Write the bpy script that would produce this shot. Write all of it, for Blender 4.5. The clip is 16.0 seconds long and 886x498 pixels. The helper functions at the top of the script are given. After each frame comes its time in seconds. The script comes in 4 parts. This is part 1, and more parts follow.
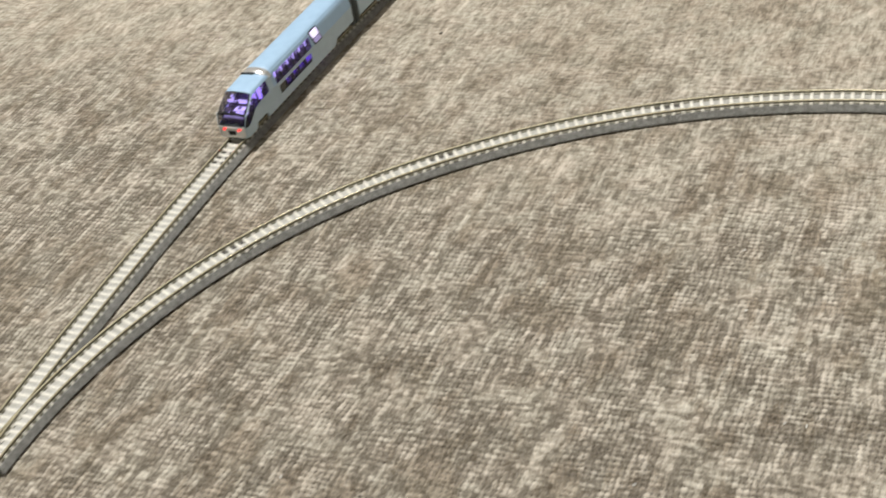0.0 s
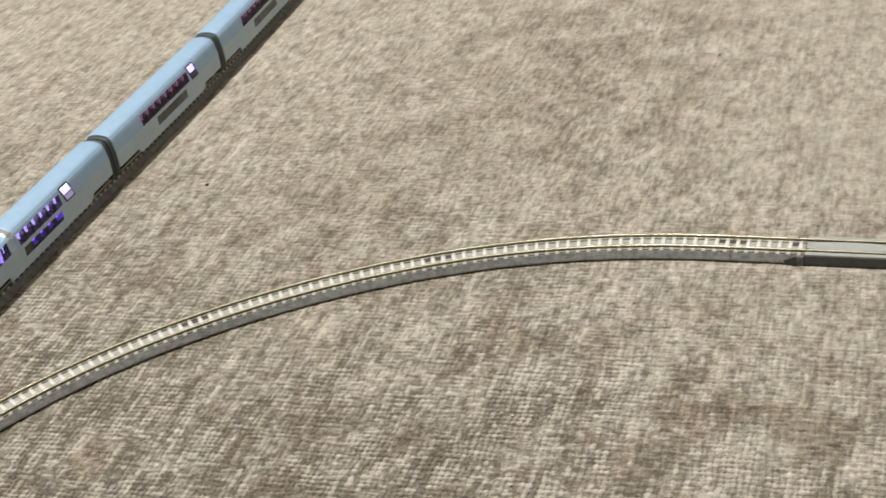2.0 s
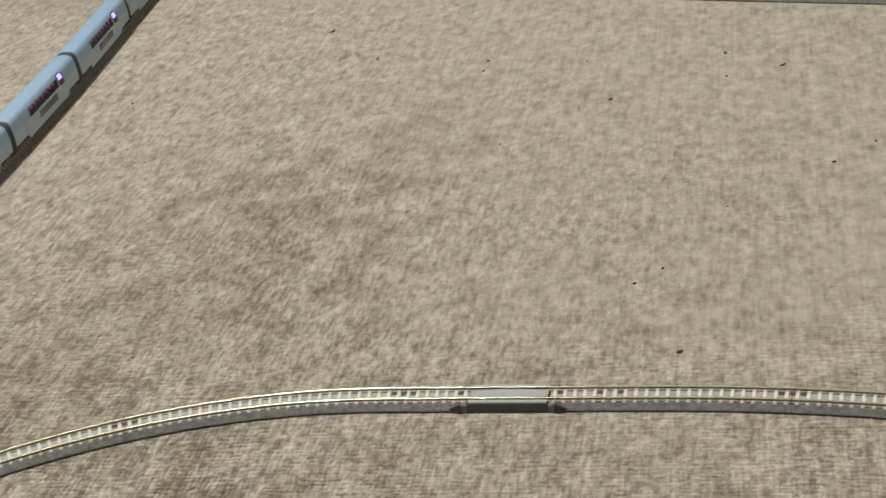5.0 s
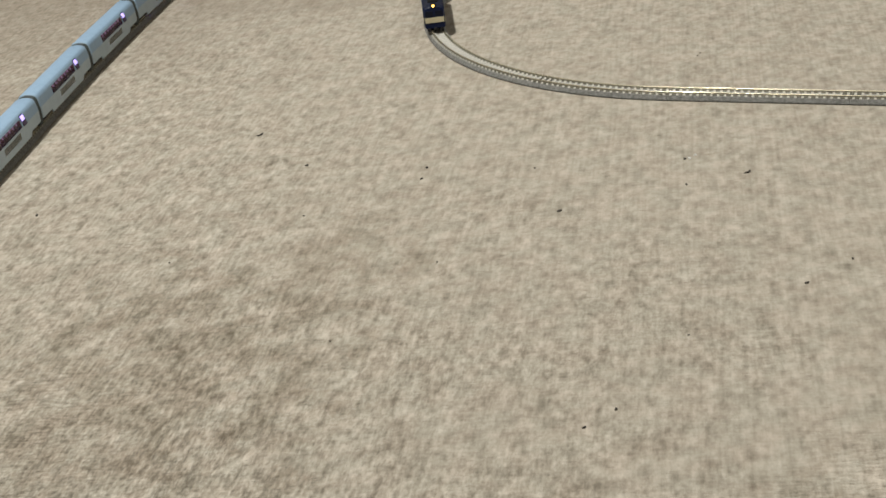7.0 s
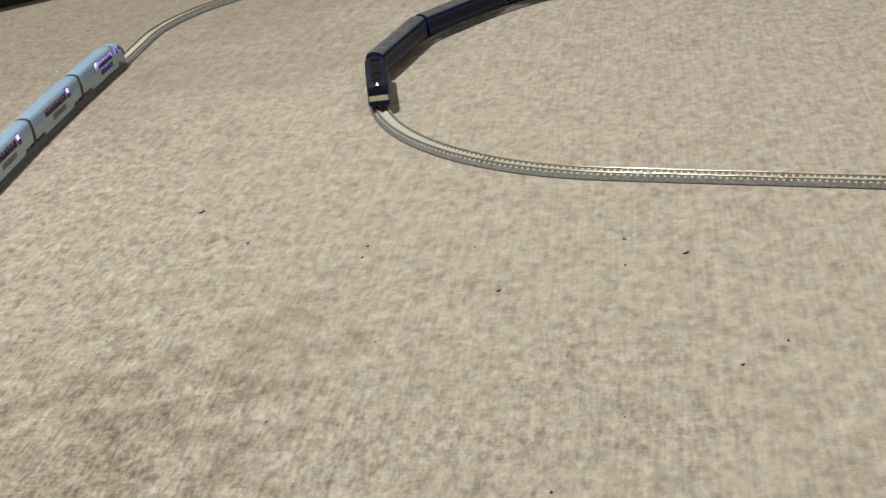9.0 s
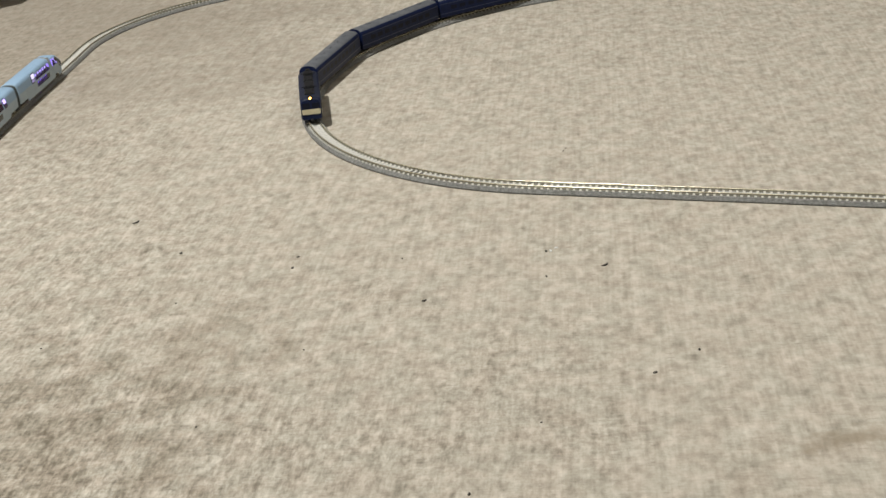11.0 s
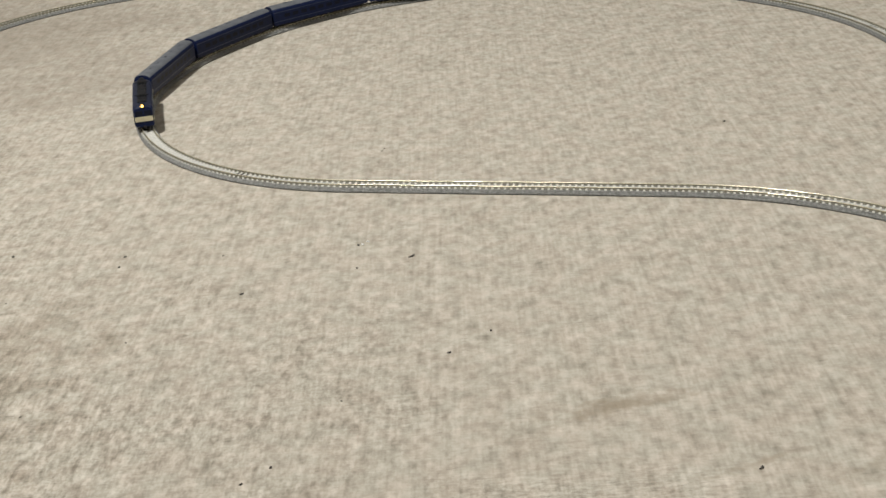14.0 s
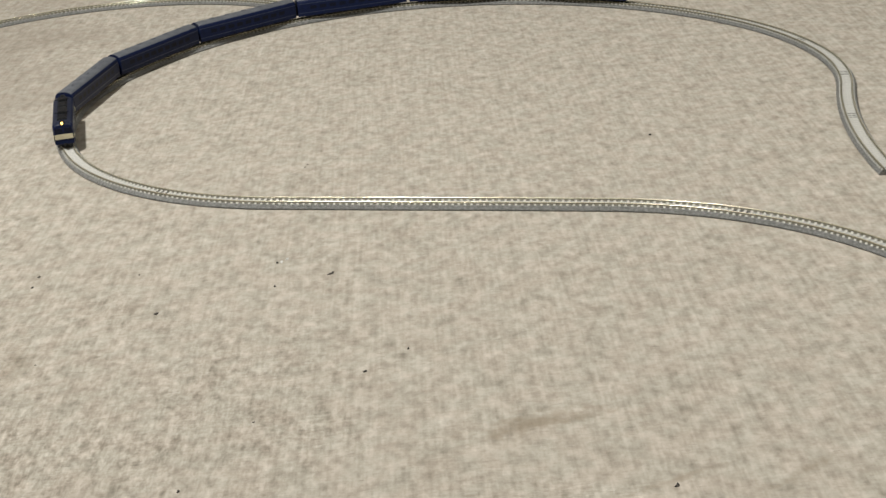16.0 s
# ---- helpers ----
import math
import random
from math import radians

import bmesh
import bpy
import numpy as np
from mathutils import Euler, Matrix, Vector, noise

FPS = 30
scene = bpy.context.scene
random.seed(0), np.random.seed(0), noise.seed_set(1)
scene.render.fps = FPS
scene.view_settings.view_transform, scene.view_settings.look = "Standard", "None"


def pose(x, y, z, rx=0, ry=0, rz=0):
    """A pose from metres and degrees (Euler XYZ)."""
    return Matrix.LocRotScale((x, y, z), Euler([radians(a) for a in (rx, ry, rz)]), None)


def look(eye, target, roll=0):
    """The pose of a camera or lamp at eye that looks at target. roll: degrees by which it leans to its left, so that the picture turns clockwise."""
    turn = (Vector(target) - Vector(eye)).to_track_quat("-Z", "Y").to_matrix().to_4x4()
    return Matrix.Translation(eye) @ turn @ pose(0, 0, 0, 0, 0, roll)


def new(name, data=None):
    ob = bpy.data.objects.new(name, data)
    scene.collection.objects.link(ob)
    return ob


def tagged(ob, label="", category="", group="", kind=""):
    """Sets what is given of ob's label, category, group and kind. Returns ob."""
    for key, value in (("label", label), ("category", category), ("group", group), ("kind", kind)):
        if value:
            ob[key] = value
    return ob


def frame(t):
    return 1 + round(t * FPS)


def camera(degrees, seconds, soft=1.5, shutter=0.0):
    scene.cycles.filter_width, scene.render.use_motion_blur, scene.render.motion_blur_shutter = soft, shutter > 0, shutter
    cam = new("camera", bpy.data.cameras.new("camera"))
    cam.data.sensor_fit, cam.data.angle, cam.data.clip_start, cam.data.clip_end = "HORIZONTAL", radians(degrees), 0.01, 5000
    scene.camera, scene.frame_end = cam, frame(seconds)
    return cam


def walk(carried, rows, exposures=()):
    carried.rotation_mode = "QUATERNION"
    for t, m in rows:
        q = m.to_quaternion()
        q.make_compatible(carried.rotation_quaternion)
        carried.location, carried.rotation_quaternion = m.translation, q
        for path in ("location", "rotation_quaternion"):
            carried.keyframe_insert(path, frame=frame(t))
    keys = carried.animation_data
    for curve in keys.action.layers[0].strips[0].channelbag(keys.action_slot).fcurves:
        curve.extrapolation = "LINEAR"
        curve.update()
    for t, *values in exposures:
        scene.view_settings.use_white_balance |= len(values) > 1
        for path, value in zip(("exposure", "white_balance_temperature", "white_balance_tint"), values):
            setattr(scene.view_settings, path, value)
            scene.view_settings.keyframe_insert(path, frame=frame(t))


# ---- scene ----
cam = camera(30.74, 16.0, soft=1.5, shutter=0.4)
PATH = [
    (0.0, (0.0324, 0.0001, 0.4492), (0.0278, 0.8256, -0.1151), -10.70),
    (0.5, (0.0522, 0.0435, 0.4288), (0.0718, 0.8804, -0.1182), -10.59),
    (1.0, (0.0694, 0.0545, 0.4222), (0.1123, 0.9001, -0.1099), -10.27),
    (1.5, (0.0878, 0.0552, 0.4201), (0.1493, 0.9060, -0.1019), -10.10),
    (2.0, (0.0931, 0.0551, 0.4197), (0.1810, 0.9111, -0.0897), -9.46),
    (2.5, (0.1001, 0.0598, 0.4185), (0.2087, 0.9183, -0.0827), -8.95),
    (3.0, (0.1091, 0.0536, 0.4225), (0.2394, 0.9143, -0.0696), -8.71),
    (3.5, (0.1164, 0.0193, 0.4404), (0.2680, 0.8820, -0.0420), -8.52),
    (4.0, (0.1203, -0.0093, 0.4526), (0.2979, 0.8537, -0.0204), -8.19),
    (4.5, (0.1390, 0.0119, 0.4415), (0.3419, 0.8741, -0.0227), -8.00),
    (5.0, (0.1506, 0.0103, 0.4427), (0.3757, 0.8725, -0.0109), -7.95),
    (7.5, (0.2096, 0.1208, 0.4087), (0.4753, 0.9999, 0.0130), -7.33),
    (8.0, (0.2115, 0.1195, 0.4103), (0.4871, 1.0006, 0.0259), -7.10),
    (8.5, (0.2104, 0.1112, 0.4141), (0.4964, 0.9932, 0.0395), -6.75),
    (9.0, (0.2115, 0.1080, 0.4159), (0.5075, 0.9887, 0.0462), -6.38),
    (9.5, (0.2120, 0.0969, 0.4212), (0.5202, 0.9733, 0.0514), -6.01),
    (12.0, (0.2063, 0.0371, 0.4437), (0.5511, 0.9005, 0.0756), -5.04),
    (12.5, (0.2055, 0.0080, 0.4529), (0.5609, 0.8660, 0.0823), -4.97),
    (13.0, (0.2120, -0.0023, 0.4514), (0.5835, 0.8482, 0.0791), -4.90),
    (13.5, (0.2185, -0.0117, 0.4525), (0.6037, 0.8324, 0.0795), -5.00),
    (14.0, (0.2249, -0.0157, 0.4487), (0.6230, 0.8223, 0.0757), -5.15),
    (14.5, (0.2319, -0.0188, 0.4461), (0.6383, 0.8147, 0.0717), -5.37),
    (15.0, (0.2385, -0.0151, 0.4438), (0.6518, 0.8156, 0.0709), -5.39),
    (15.5, (0.2451, -0.0107, 0.4414), (0.6654, 0.8182, 0.0722), -5.13),
    (16.0, (0.2516, -0.0122, 0.4404), (0.6791, 0.8145, 0.0745), -4.95),
]
walk(cam, [(t, look(eye, target, roll)) for t, eye, target, roll in PATH], [
    (0.0, -0.07, 6450, 10), (1.0, -0.05, 6450, 10), (2.0, -0.2, 6450, 10), (2.5, -0.26, 6450, 10), (3.5, -0.24, 6450, 10), (4.5, -0.2, 6450, 10),
    (5.0, -0.52, 6500, 10), (7.5, -0.32, 6450, 9), (9.5, -0.23, 6450, 9), (12.0, -0.09, 6250, 10), (16.0, -0.09, 6250, 10)])

# ---- world and light ----
world = bpy.data.worlds.new("world")
scene.world = world
world.use_nodes = True
world.node_tree.nodes["Background"].inputs[0].default_value = (0.9, 0.95, 1.0, 1)
world.node_tree.nodes["Background"].inputs[1].default_value = 0.03
scene.view_settings.exposure = 0.0


def area_lamp(name, eye, target, size, power, colour):
    data = bpy.data.lights.new(name, "AREA")
    data.shape, data.size, data.energy, data.color = "DISK", size, power, colour
    ob = new(name, data)
    ob.matrix_world = look(eye, target)
    return ob


LAMP, FILL = (-0.24, 1.02, 2.3), (1.3, 0.0, 2.35)

# ---- materials ----
WEAVE = 62.7


def material(name, colour, rough=0.5, metal=0.0, spec=0.5):
    m = bpy.data.materials.new(name)
    m.use_nodes = True
    b = m.node_tree.nodes["Principled BSDF"]
    b.inputs["Base Color"].default_value = (*colour, 1)
    b.inputs["Roughness"].default_value = rough
    b.inputs["Metallic"].default_value = metal
    b.inputs["Specular IOR Level"].default_value = spec
    return m


class Nodes:
    """A short way to write node trees."""

    def __init__(self, m):
        self.t = m.node_tree
        self.b = self.t.nodes["Principled BSDF"]

    def add(self, kind, values=(), operation="", clamp=False):
        n = self.t.nodes.new(kind)
        if operation:
            n.operation = operation
        if clamp:
            n.use_clamp = True
        for k, v in dict(values).items():
            if isinstance(v, bpy.types.NodeSocket):
                self.t.links.new(v, n.inputs[k])
            else:
                n.inputs[k].default_value = v
        return n

    def link(self, a, b):
        self.t.links.new(a, b)

    def noise(self, vec, scale, detail=3.0, rough=0.55):
        return self.add("ShaderNodeTexNoise", {"Vector": vec, "Scale": scale, "Detail": detail, "Roughness": rough}).outputs["Fac"]

    def math(self, op, a, b=0.0, clamp=False):
        return self.add("ShaderNodeMath", {0: a, 1: b}, operation=op, clamp=clamp).outputs[0]

    def ramp(self, fac, lo, hi, a, b):
        r = self.add("ShaderNodeMapRange", {"Value": fac, "From Min": lo, "From Max": hi, "To Min": a, "To Max": b})
        return r.outputs[0]

    def mix(self, fac, a, b, blend="MIX"):
        n = self.add("ShaderNodeMix")
        n.data_type, n.blend_type = "RGBA", blend
        for k, v in ((0, fac), (6, a), (7, b)):
            if isinstance(v, bpy.types.NodeSocket):
                self.link(v, n.inputs[k])
            else:
                n.inputs[k].default_value = v if k == 0 else (*v, 1)
        return n.outputs[2]

    def bump(self, height, distance, strength=1.0):
        n = self.add("ShaderNodeBump", {"Height": height, "Distance": distance, "Strength": strength})
        self.link(n.outputs[0], self.b.inputs["Normal"])
        return n


def worn(m, colour, dark, scale, amount=1.0, bump=0.0, coords="Object"):
    """Two scales of uneven colour, and fine relief."""
    n = Nodes(m)
    co = n.add("ShaderNodeTexCoord").outputs[coords]
    a, b = n.noise(co, scale, 4), n.noise(co, scale * 9, 3)
    f = n.math("ADD", n.math("MULTIPLY", a, 0.6), n.math("MULTIPLY", b, 0.4))
    n.link(n.mix(n.ramp(f, 0.4, 0.62, 0, amount), colour, dark), n.b.inputs["Base Color"])
    if bump:
        n.bump(b, bump)
    return m


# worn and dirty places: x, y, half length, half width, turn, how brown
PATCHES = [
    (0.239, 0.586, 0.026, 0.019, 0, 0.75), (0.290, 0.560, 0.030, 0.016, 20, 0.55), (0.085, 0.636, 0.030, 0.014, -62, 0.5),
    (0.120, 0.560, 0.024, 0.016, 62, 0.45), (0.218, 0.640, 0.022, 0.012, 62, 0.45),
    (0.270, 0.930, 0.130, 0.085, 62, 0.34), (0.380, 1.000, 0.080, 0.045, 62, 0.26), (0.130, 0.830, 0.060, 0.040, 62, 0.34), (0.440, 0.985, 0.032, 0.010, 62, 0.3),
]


def carpet_material():
    m = material("carpet", (0.4, 0.37, 0.3), 0.95, 0, 0.05)
    m.node_tree.nodes["Principled BSDF"].inputs["Diffuse Roughness"].default_value = 1.0
    n = Nodes(m)
    co = n.add("ShaderNodeTexCoord").outputs["Object"]
    turn = n.add("ShaderNodeMapping", {"Vector": co, "Rotation": (0, 0, radians(-WEAVE))}).outputs[0]

    def stretched(a, b, detail, rough=0.6):
        """Uneven yarn: a along the rows, b across them, in spots to the metre."""
        return n.noise(n.add("ShaderNodeMapping", {"Vector": turn, "Scale": (a, b, 300.0)}).outputs[0], 1.0, detail, rough)

    def total(base, *parts):
        out = base
        for part, share in parts:
            piece = n.math("MULTIPLY", n.math("SUBTRACT", part, 0.5), share)
            out = n.math("ADD", out, piece)
        return out

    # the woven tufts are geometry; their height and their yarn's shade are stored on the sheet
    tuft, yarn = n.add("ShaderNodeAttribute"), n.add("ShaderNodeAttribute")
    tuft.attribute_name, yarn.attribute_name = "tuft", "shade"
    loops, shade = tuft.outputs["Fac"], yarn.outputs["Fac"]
    fuzz = n.noise(co, 1100, 3, 0.65)
    rows, dashes, blots = stretched(120, 370, 3, 0.6), stretched(420, 120, 2, 0.55), stretched(72, 98, 3, 0.55)
    long_rows, mottle = stretched(16, 340, 2, 0.5), stretched(105, 165, 3, 0.6)
    clouds, broad = n.noise(co, 34, 4, 0.6), n.noise(co, 4.0, 3, 0.55)
    grain = stretched(300, 420, 3, 0.65)
    # less relief and contrast beyond the near curve
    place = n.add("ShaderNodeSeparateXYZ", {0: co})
    farness = n.math("ADD", n.math("ADD", place.outputs[1], n.math("MULTIPLY", place.outputs[0], 0.7)), n.ramp(broad, 0.3, 0.7, -0.18, 0.18))
    standing = n.ramp(farness, 0.62, 1.08, 1.0, 0.0)
    fresh = total(n.ramp(shade, 0, 1, 0.405, 0.545), (rows, 0.08), (mottle, 0.08), (clouds, 0.14), (grain, 0.22), (dashes, 0.33), (long_rows, 0.10))
    # paler towards the east
    fresh = n.math("ADD", fresh, n.ramp(n.math("ADD", place.outputs[0], n.ramp(broad, 0.3, 0.7, -0.05, 0.05)), 0.06, 0.24, -0.004, 0.020))
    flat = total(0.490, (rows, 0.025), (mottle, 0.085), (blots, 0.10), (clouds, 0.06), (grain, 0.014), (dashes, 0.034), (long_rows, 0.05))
    # rucked loops between the near curve and the far loop
    rucked = n.ramp(n.math("ADD", place.outputs[0], n.ramp(broad, 0.3, 0.7, -0.10, 0.10)), 0.32, 0.56, 1.0, 0.0)
    rucked = n.math("MULTIPLY", rucked, n.ramp(place.outputs[1], 0.80, 1.15, 1.0, 0.45))
    crumpled = total(0.0, (mottle, 0.13), (dashes, 0.02), (grain, 0.08), (clouds, 0.05), (rows, 0.18))
    flat = n.math("ADD", flat, n.math("MULTIPLY", n.math("ADD", crumpled, -0.008), rucked))
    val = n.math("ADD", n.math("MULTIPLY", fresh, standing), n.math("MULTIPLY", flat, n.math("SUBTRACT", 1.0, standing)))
    ramp = n.add("ShaderNodeValToRGB", {0: val})
    stops = ramp.color_ramp.elements
    stops[0].position, stops[0].color = 0.40, (0.17, 0.145, 0.112, 1)
    stops[1].position, stops[1].color = 0.60, (0.69, 0.64, 0.56, 1)
    for at, colour in ((0.445, (0.27, 0.238, 0.19, 1)), (0.49, (0.43, 0.386, 0.32, 1)), (0.54, (0.60, 0.55, 0.474, 1))):
        stops.new(at).color = colour
    c = ramp.outputs[0]
    # faint warm and cool drifts in the dye
    dye = n.noise(co, 48, 2, 0.5)
    c = n.mix(n.ramp(dye, 0.4, 0.6, 0.0, 1.0), n.mix(1.0, c, (0.985, 1.0, 0.99), "MULTIPLY"), n.mix(1.0, c, (1.015, 0.998, 0.985), "MULTIPLY"))
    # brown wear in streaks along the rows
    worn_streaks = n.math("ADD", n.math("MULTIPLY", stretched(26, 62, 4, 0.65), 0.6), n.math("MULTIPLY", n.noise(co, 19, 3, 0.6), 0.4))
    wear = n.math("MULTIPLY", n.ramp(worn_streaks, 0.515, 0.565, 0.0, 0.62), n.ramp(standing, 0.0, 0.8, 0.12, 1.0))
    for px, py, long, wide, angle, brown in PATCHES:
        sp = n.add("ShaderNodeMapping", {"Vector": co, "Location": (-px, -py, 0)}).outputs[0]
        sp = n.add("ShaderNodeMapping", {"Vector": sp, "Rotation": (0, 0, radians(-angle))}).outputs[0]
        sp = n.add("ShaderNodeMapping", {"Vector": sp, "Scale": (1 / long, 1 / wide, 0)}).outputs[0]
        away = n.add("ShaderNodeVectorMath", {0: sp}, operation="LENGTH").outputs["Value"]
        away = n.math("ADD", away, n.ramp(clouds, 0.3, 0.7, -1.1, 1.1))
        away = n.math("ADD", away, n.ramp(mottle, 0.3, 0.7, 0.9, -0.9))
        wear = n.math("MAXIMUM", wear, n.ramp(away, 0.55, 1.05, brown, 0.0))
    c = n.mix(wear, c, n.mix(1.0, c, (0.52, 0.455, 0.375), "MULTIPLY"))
    # dark in the hollows between loops, and short dark dashes across the rows
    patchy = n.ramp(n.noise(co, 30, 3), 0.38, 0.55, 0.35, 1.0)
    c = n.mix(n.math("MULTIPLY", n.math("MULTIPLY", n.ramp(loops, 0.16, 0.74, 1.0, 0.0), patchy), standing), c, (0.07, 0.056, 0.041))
    flecks = n.math("MULTIPLY", n.ramp(stretched(520, 105, 1, 0.5), 0.345, 0.285, 0.0, 0.5), n.ramp(n.noise(co, 26, 2), 0.42, 0.6, 0.25, 1.0))
    flecks = n.math("MULTIPLY", flecks, n.ramp(n.math("ADD", standing, rucked), 0.0, 1.0, 0.5, 1.0))
    c = n.mix(flecks, c, (0.12, 0.105, 0.085))
    # dark ticks along the rows where feet have rucked the loops
    ticks = n.math("MULTIPLY", n.ramp(stretched(130, 330, 2, 0.5), 0.385, 0.31, 0.0, 0.6), n.ramp(n.noise(co, 22, 2), 0.42, 0.6, 0.2, 1.0))
    c = n.mix(n.math("MULTIPLY", n.math("MULTIPLY", ticks, rucked), n.math("SUBTRACT", 1.0, standing)), c, (0.15, 0.13, 0.105))
    c = n.mix(n.math("MULTIPLY", n.ramp(fuzz, 0.42, 0.72, 0, 0.30), n.ramp(standing, 0.1, 1.0, 0.1, 1.0)), c, (0.64, 0.59, 0.51))
    # the long brown stain, and two scuffs by the near edge
    for px, py, long, wide, angle, tint in ((0.676, 0.707, 0.040, 0.011, -13, 0.66), (0.700, 0.606, 0.032, 0.0035, -3, 0.5), (0.757, 0.572, 0.032, 0.0045, 8, 0.5)):
        st = n.add("ShaderNodeMapping", {"Vector": co, "Location": (-px, -py, 0)}).outputs[0]
        st = n.add("ShaderNodeMapping", {"Vector": st, "Rotation": (0, 0, radians(-angle))}).outputs[0]
        st = n.add("ShaderNodeMapping", {"Vector": st, "Scale": (1 / long, 1 / wide, 0)}).outputs[0]
        far = n.add("ShaderNodeVectorMath", {0: st}, operation="LENGTH").outputs["Value"]
        far = n.math("ADD", far, n.ramp(n.noise(co, 90, 3), 0.3, 0.7, -0.6, 0.6))
        c = n.mix(n.ramp(far, 0.2, 1.2, tint, 0.0), c, (0.27, 0.22, 0.155))
    # a wide browner patch by the far corner
    corner_brown = n.add("ShaderNodeVectorMath", {0: n.add("ShaderNodeMapping", {"Vector": co, "Location": (-0.320, -2.036, 0)}).outputs[0]}, operation="LENGTH").outputs["Value"]
    corner_brown = n.math("ADD", corner_brown, n.ramp(n.noise(co, 7, 4, 0.6), 0.3, 0.7, -0.15, 0.15))
    c = n.mix(n.ramp(corner_brown, 0.25, 0.62, 0.5, 0.0), c, (0.24, 0.20, 0.155))
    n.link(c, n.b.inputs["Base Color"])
    # relief: fuzz and yarn, strongest where the loops stand and where feet have rucked them
    belt = n.math("MULTIPLY", rucked, n.math("SUBTRACT", 1.0, standing))
    h = n.math("MULTIPLY", n.ramp(standing, 0.0, 1.0, 0.05, 1.0), n.math("ADD", n.math("MULTIPLY", fuzz, 0.4), n.math("MULTIPLY", n.math("ADD", dashes, grain), 0.9)))
    h = n.math("ADD", h, n.math("MULTIPLY", belt, n.math("ADD", n.math("MULTIPLY", n.math("ADD", mottle, rows), 0.46), n.math("MULTIPLY", grain, 0.3))))
    n.bump(h, 0.0015, 1.0)
    return m


M = {}
M["carpet"] = carpet_material()
M["wall"] = worn(material("wall_paint", (0.75, 0.72, 0.66), 0.9), (0.42, 0.40, 0.36), (0.36, 0.34, 0.30), 3.0)
M["ceiling"] = worn(material("ceiling_paper", (0.8, 0.79, 0.76), 0.9), (0.8, 0.79, 0.76), (0.74, 0.72, 0.69), 4.0)
M["ballast"] = worn(material("ballast", (0.3, 0.3, 0.3), 0.38, 0, 0.6), (0.33, 0.325, 0.305), (0.16, 0.16, 0.145), 420, 1.0, 0.0009)
M["bed_top"] = worn(material("pale_ballast", (0.4, 0.39, 0.37), 0.28, 0, 0.7), (0.45, 0.44, 0.405), (0.31, 0.30, 0.27), 420, 1.0, 0.0002)
M["void"] = worn(material("joint_plastic", (0.03, 0.03, 0.03), 0.6), (0.085, 0.078, 0.066), (0.05, 0.046, 0.04), 400)
M["tie"] = worn(material("concrete_tie", (0.55, 0.54, 0.5), 0.27, 0, 0.7), (0.78, 0.76, 0.69), (0.62, 0.60, 0.54), 500)
M["rail"] = worn(material("rail_metal", (0.62, 0.57, 0.42), 0.22, 0.75), (0.95, 0.88, 0.66), (0.82, 0.75, 0.54), 300)
M["web"] = worn(material("dark_rail_side", (0.05, 0.045, 0.035), 0.5, 0.3), (0.20, 0.185, 0.135), (0.11, 0.10, 0.072), 400)
M["cover"] = worn(material("cover_plastic", (0.33, 0.34, 0.33), 0.45), (0.41, 0.42, 0.39), (0.35, 0.36, 0.33), 300)
M["cover_side"] = worn(material("cover_side_plastic", (0.06, 0.06, 0.055), 0.55), (0.05, 0.048, 0.043), (0.03, 0.03, 0.026), 300)
M["black"] = worn(material("black_plastic", (0.015, 0.015, 0.017), 0.5, 0, 0.25), (0.018, 0.018, 0.02), (0.01, 0.01, 0.01), 300)
M["skyblue"] = worn(material("sky_blue_paint", (0.36, 0.5, 0.66), 0.48), (0.33, 0.475, 0.63), (0.30, 0.435, 0.585), 160)
M["palegrey"] = worn(material("pale_grey_paint", (0.45, 0.5, 0.52), 0.38), (0.44, 0.555, 0.64), (0.39, 0.50, 0.585), 160)
M["white"] = worn(material("white_paint", (0.7, 0.72, 0.72), 0.4), (0.72, 0.73, 0.73), (0.66, 0.67, 0.66), 160)
M["collar"] = worn(material("silver_white_paint", (0.8, 0.79, 0.75), 0.22, 0.65), (0.82, 0.81, 0.79), (0.62, 0.61, 0.59), 200)
M["gangway"] = worn(material("gangway_rubber", (0.07, 0.09, 0.09), 0.6), (0.075, 0.09, 0.09), (0.05, 0.06, 0.06), 200)
M["navy"] = worn(material("navy_paint", (0.02, 0.04, 0.13), 0.5, 0, 0.22), (0.007, 0.014, 0.056), (0.005, 0.010, 0.038), 200)
M["roofgrey"] = worn(material("grey_roof_paint", (0.3, 0.31, 0.32), 0.6, 0, 0.3), (0.15, 0.155, 0.165), (0.10, 0.105, 0.115), 120)
M["cream"] = worn(material("cream_paint", (0.62, 0.56, 0.38), 0.4), (0.62, 0.56, 0.38), (0.54, 0.48, 0.32), 200)
M["silver"] = material("silver_stripe", (0.035, 0.045, 0.085), 0.4, 0.2)
M["lint"] = worn(material("lint", (0.02, 0.018, 0.015), 0.9), (0.055, 0.047, 0.038), (0.03, 0.026, 0.022), 800)
M["pale_lint"] = worn(material("pale_lint", (0.75, 0.74, 0.7), 0.9), (0.78, 0.77, 0.74), (0.66, 0.65, 0.61), 800)
M["seat"] = worn(material("seat_plastic", (0.5, 0.45, 0.6), 0.6), (0.13, 0.09, 0.19), (0.08, 0.05, 0.12), 300)
M["inner"] = worn(material("inner_wall", (0.05, 0.035, 0.09), 0.6), (0.06, 0.04, 0.10), (0.035, 0.02, 0.06), 300)
M["redseat"] = worn(material("red_seat_plastic", (0.16, 0.05, 0.07), 0.6), (0.17, 0.055, 0.075), (0.10, 0.03, 0.05), 300)
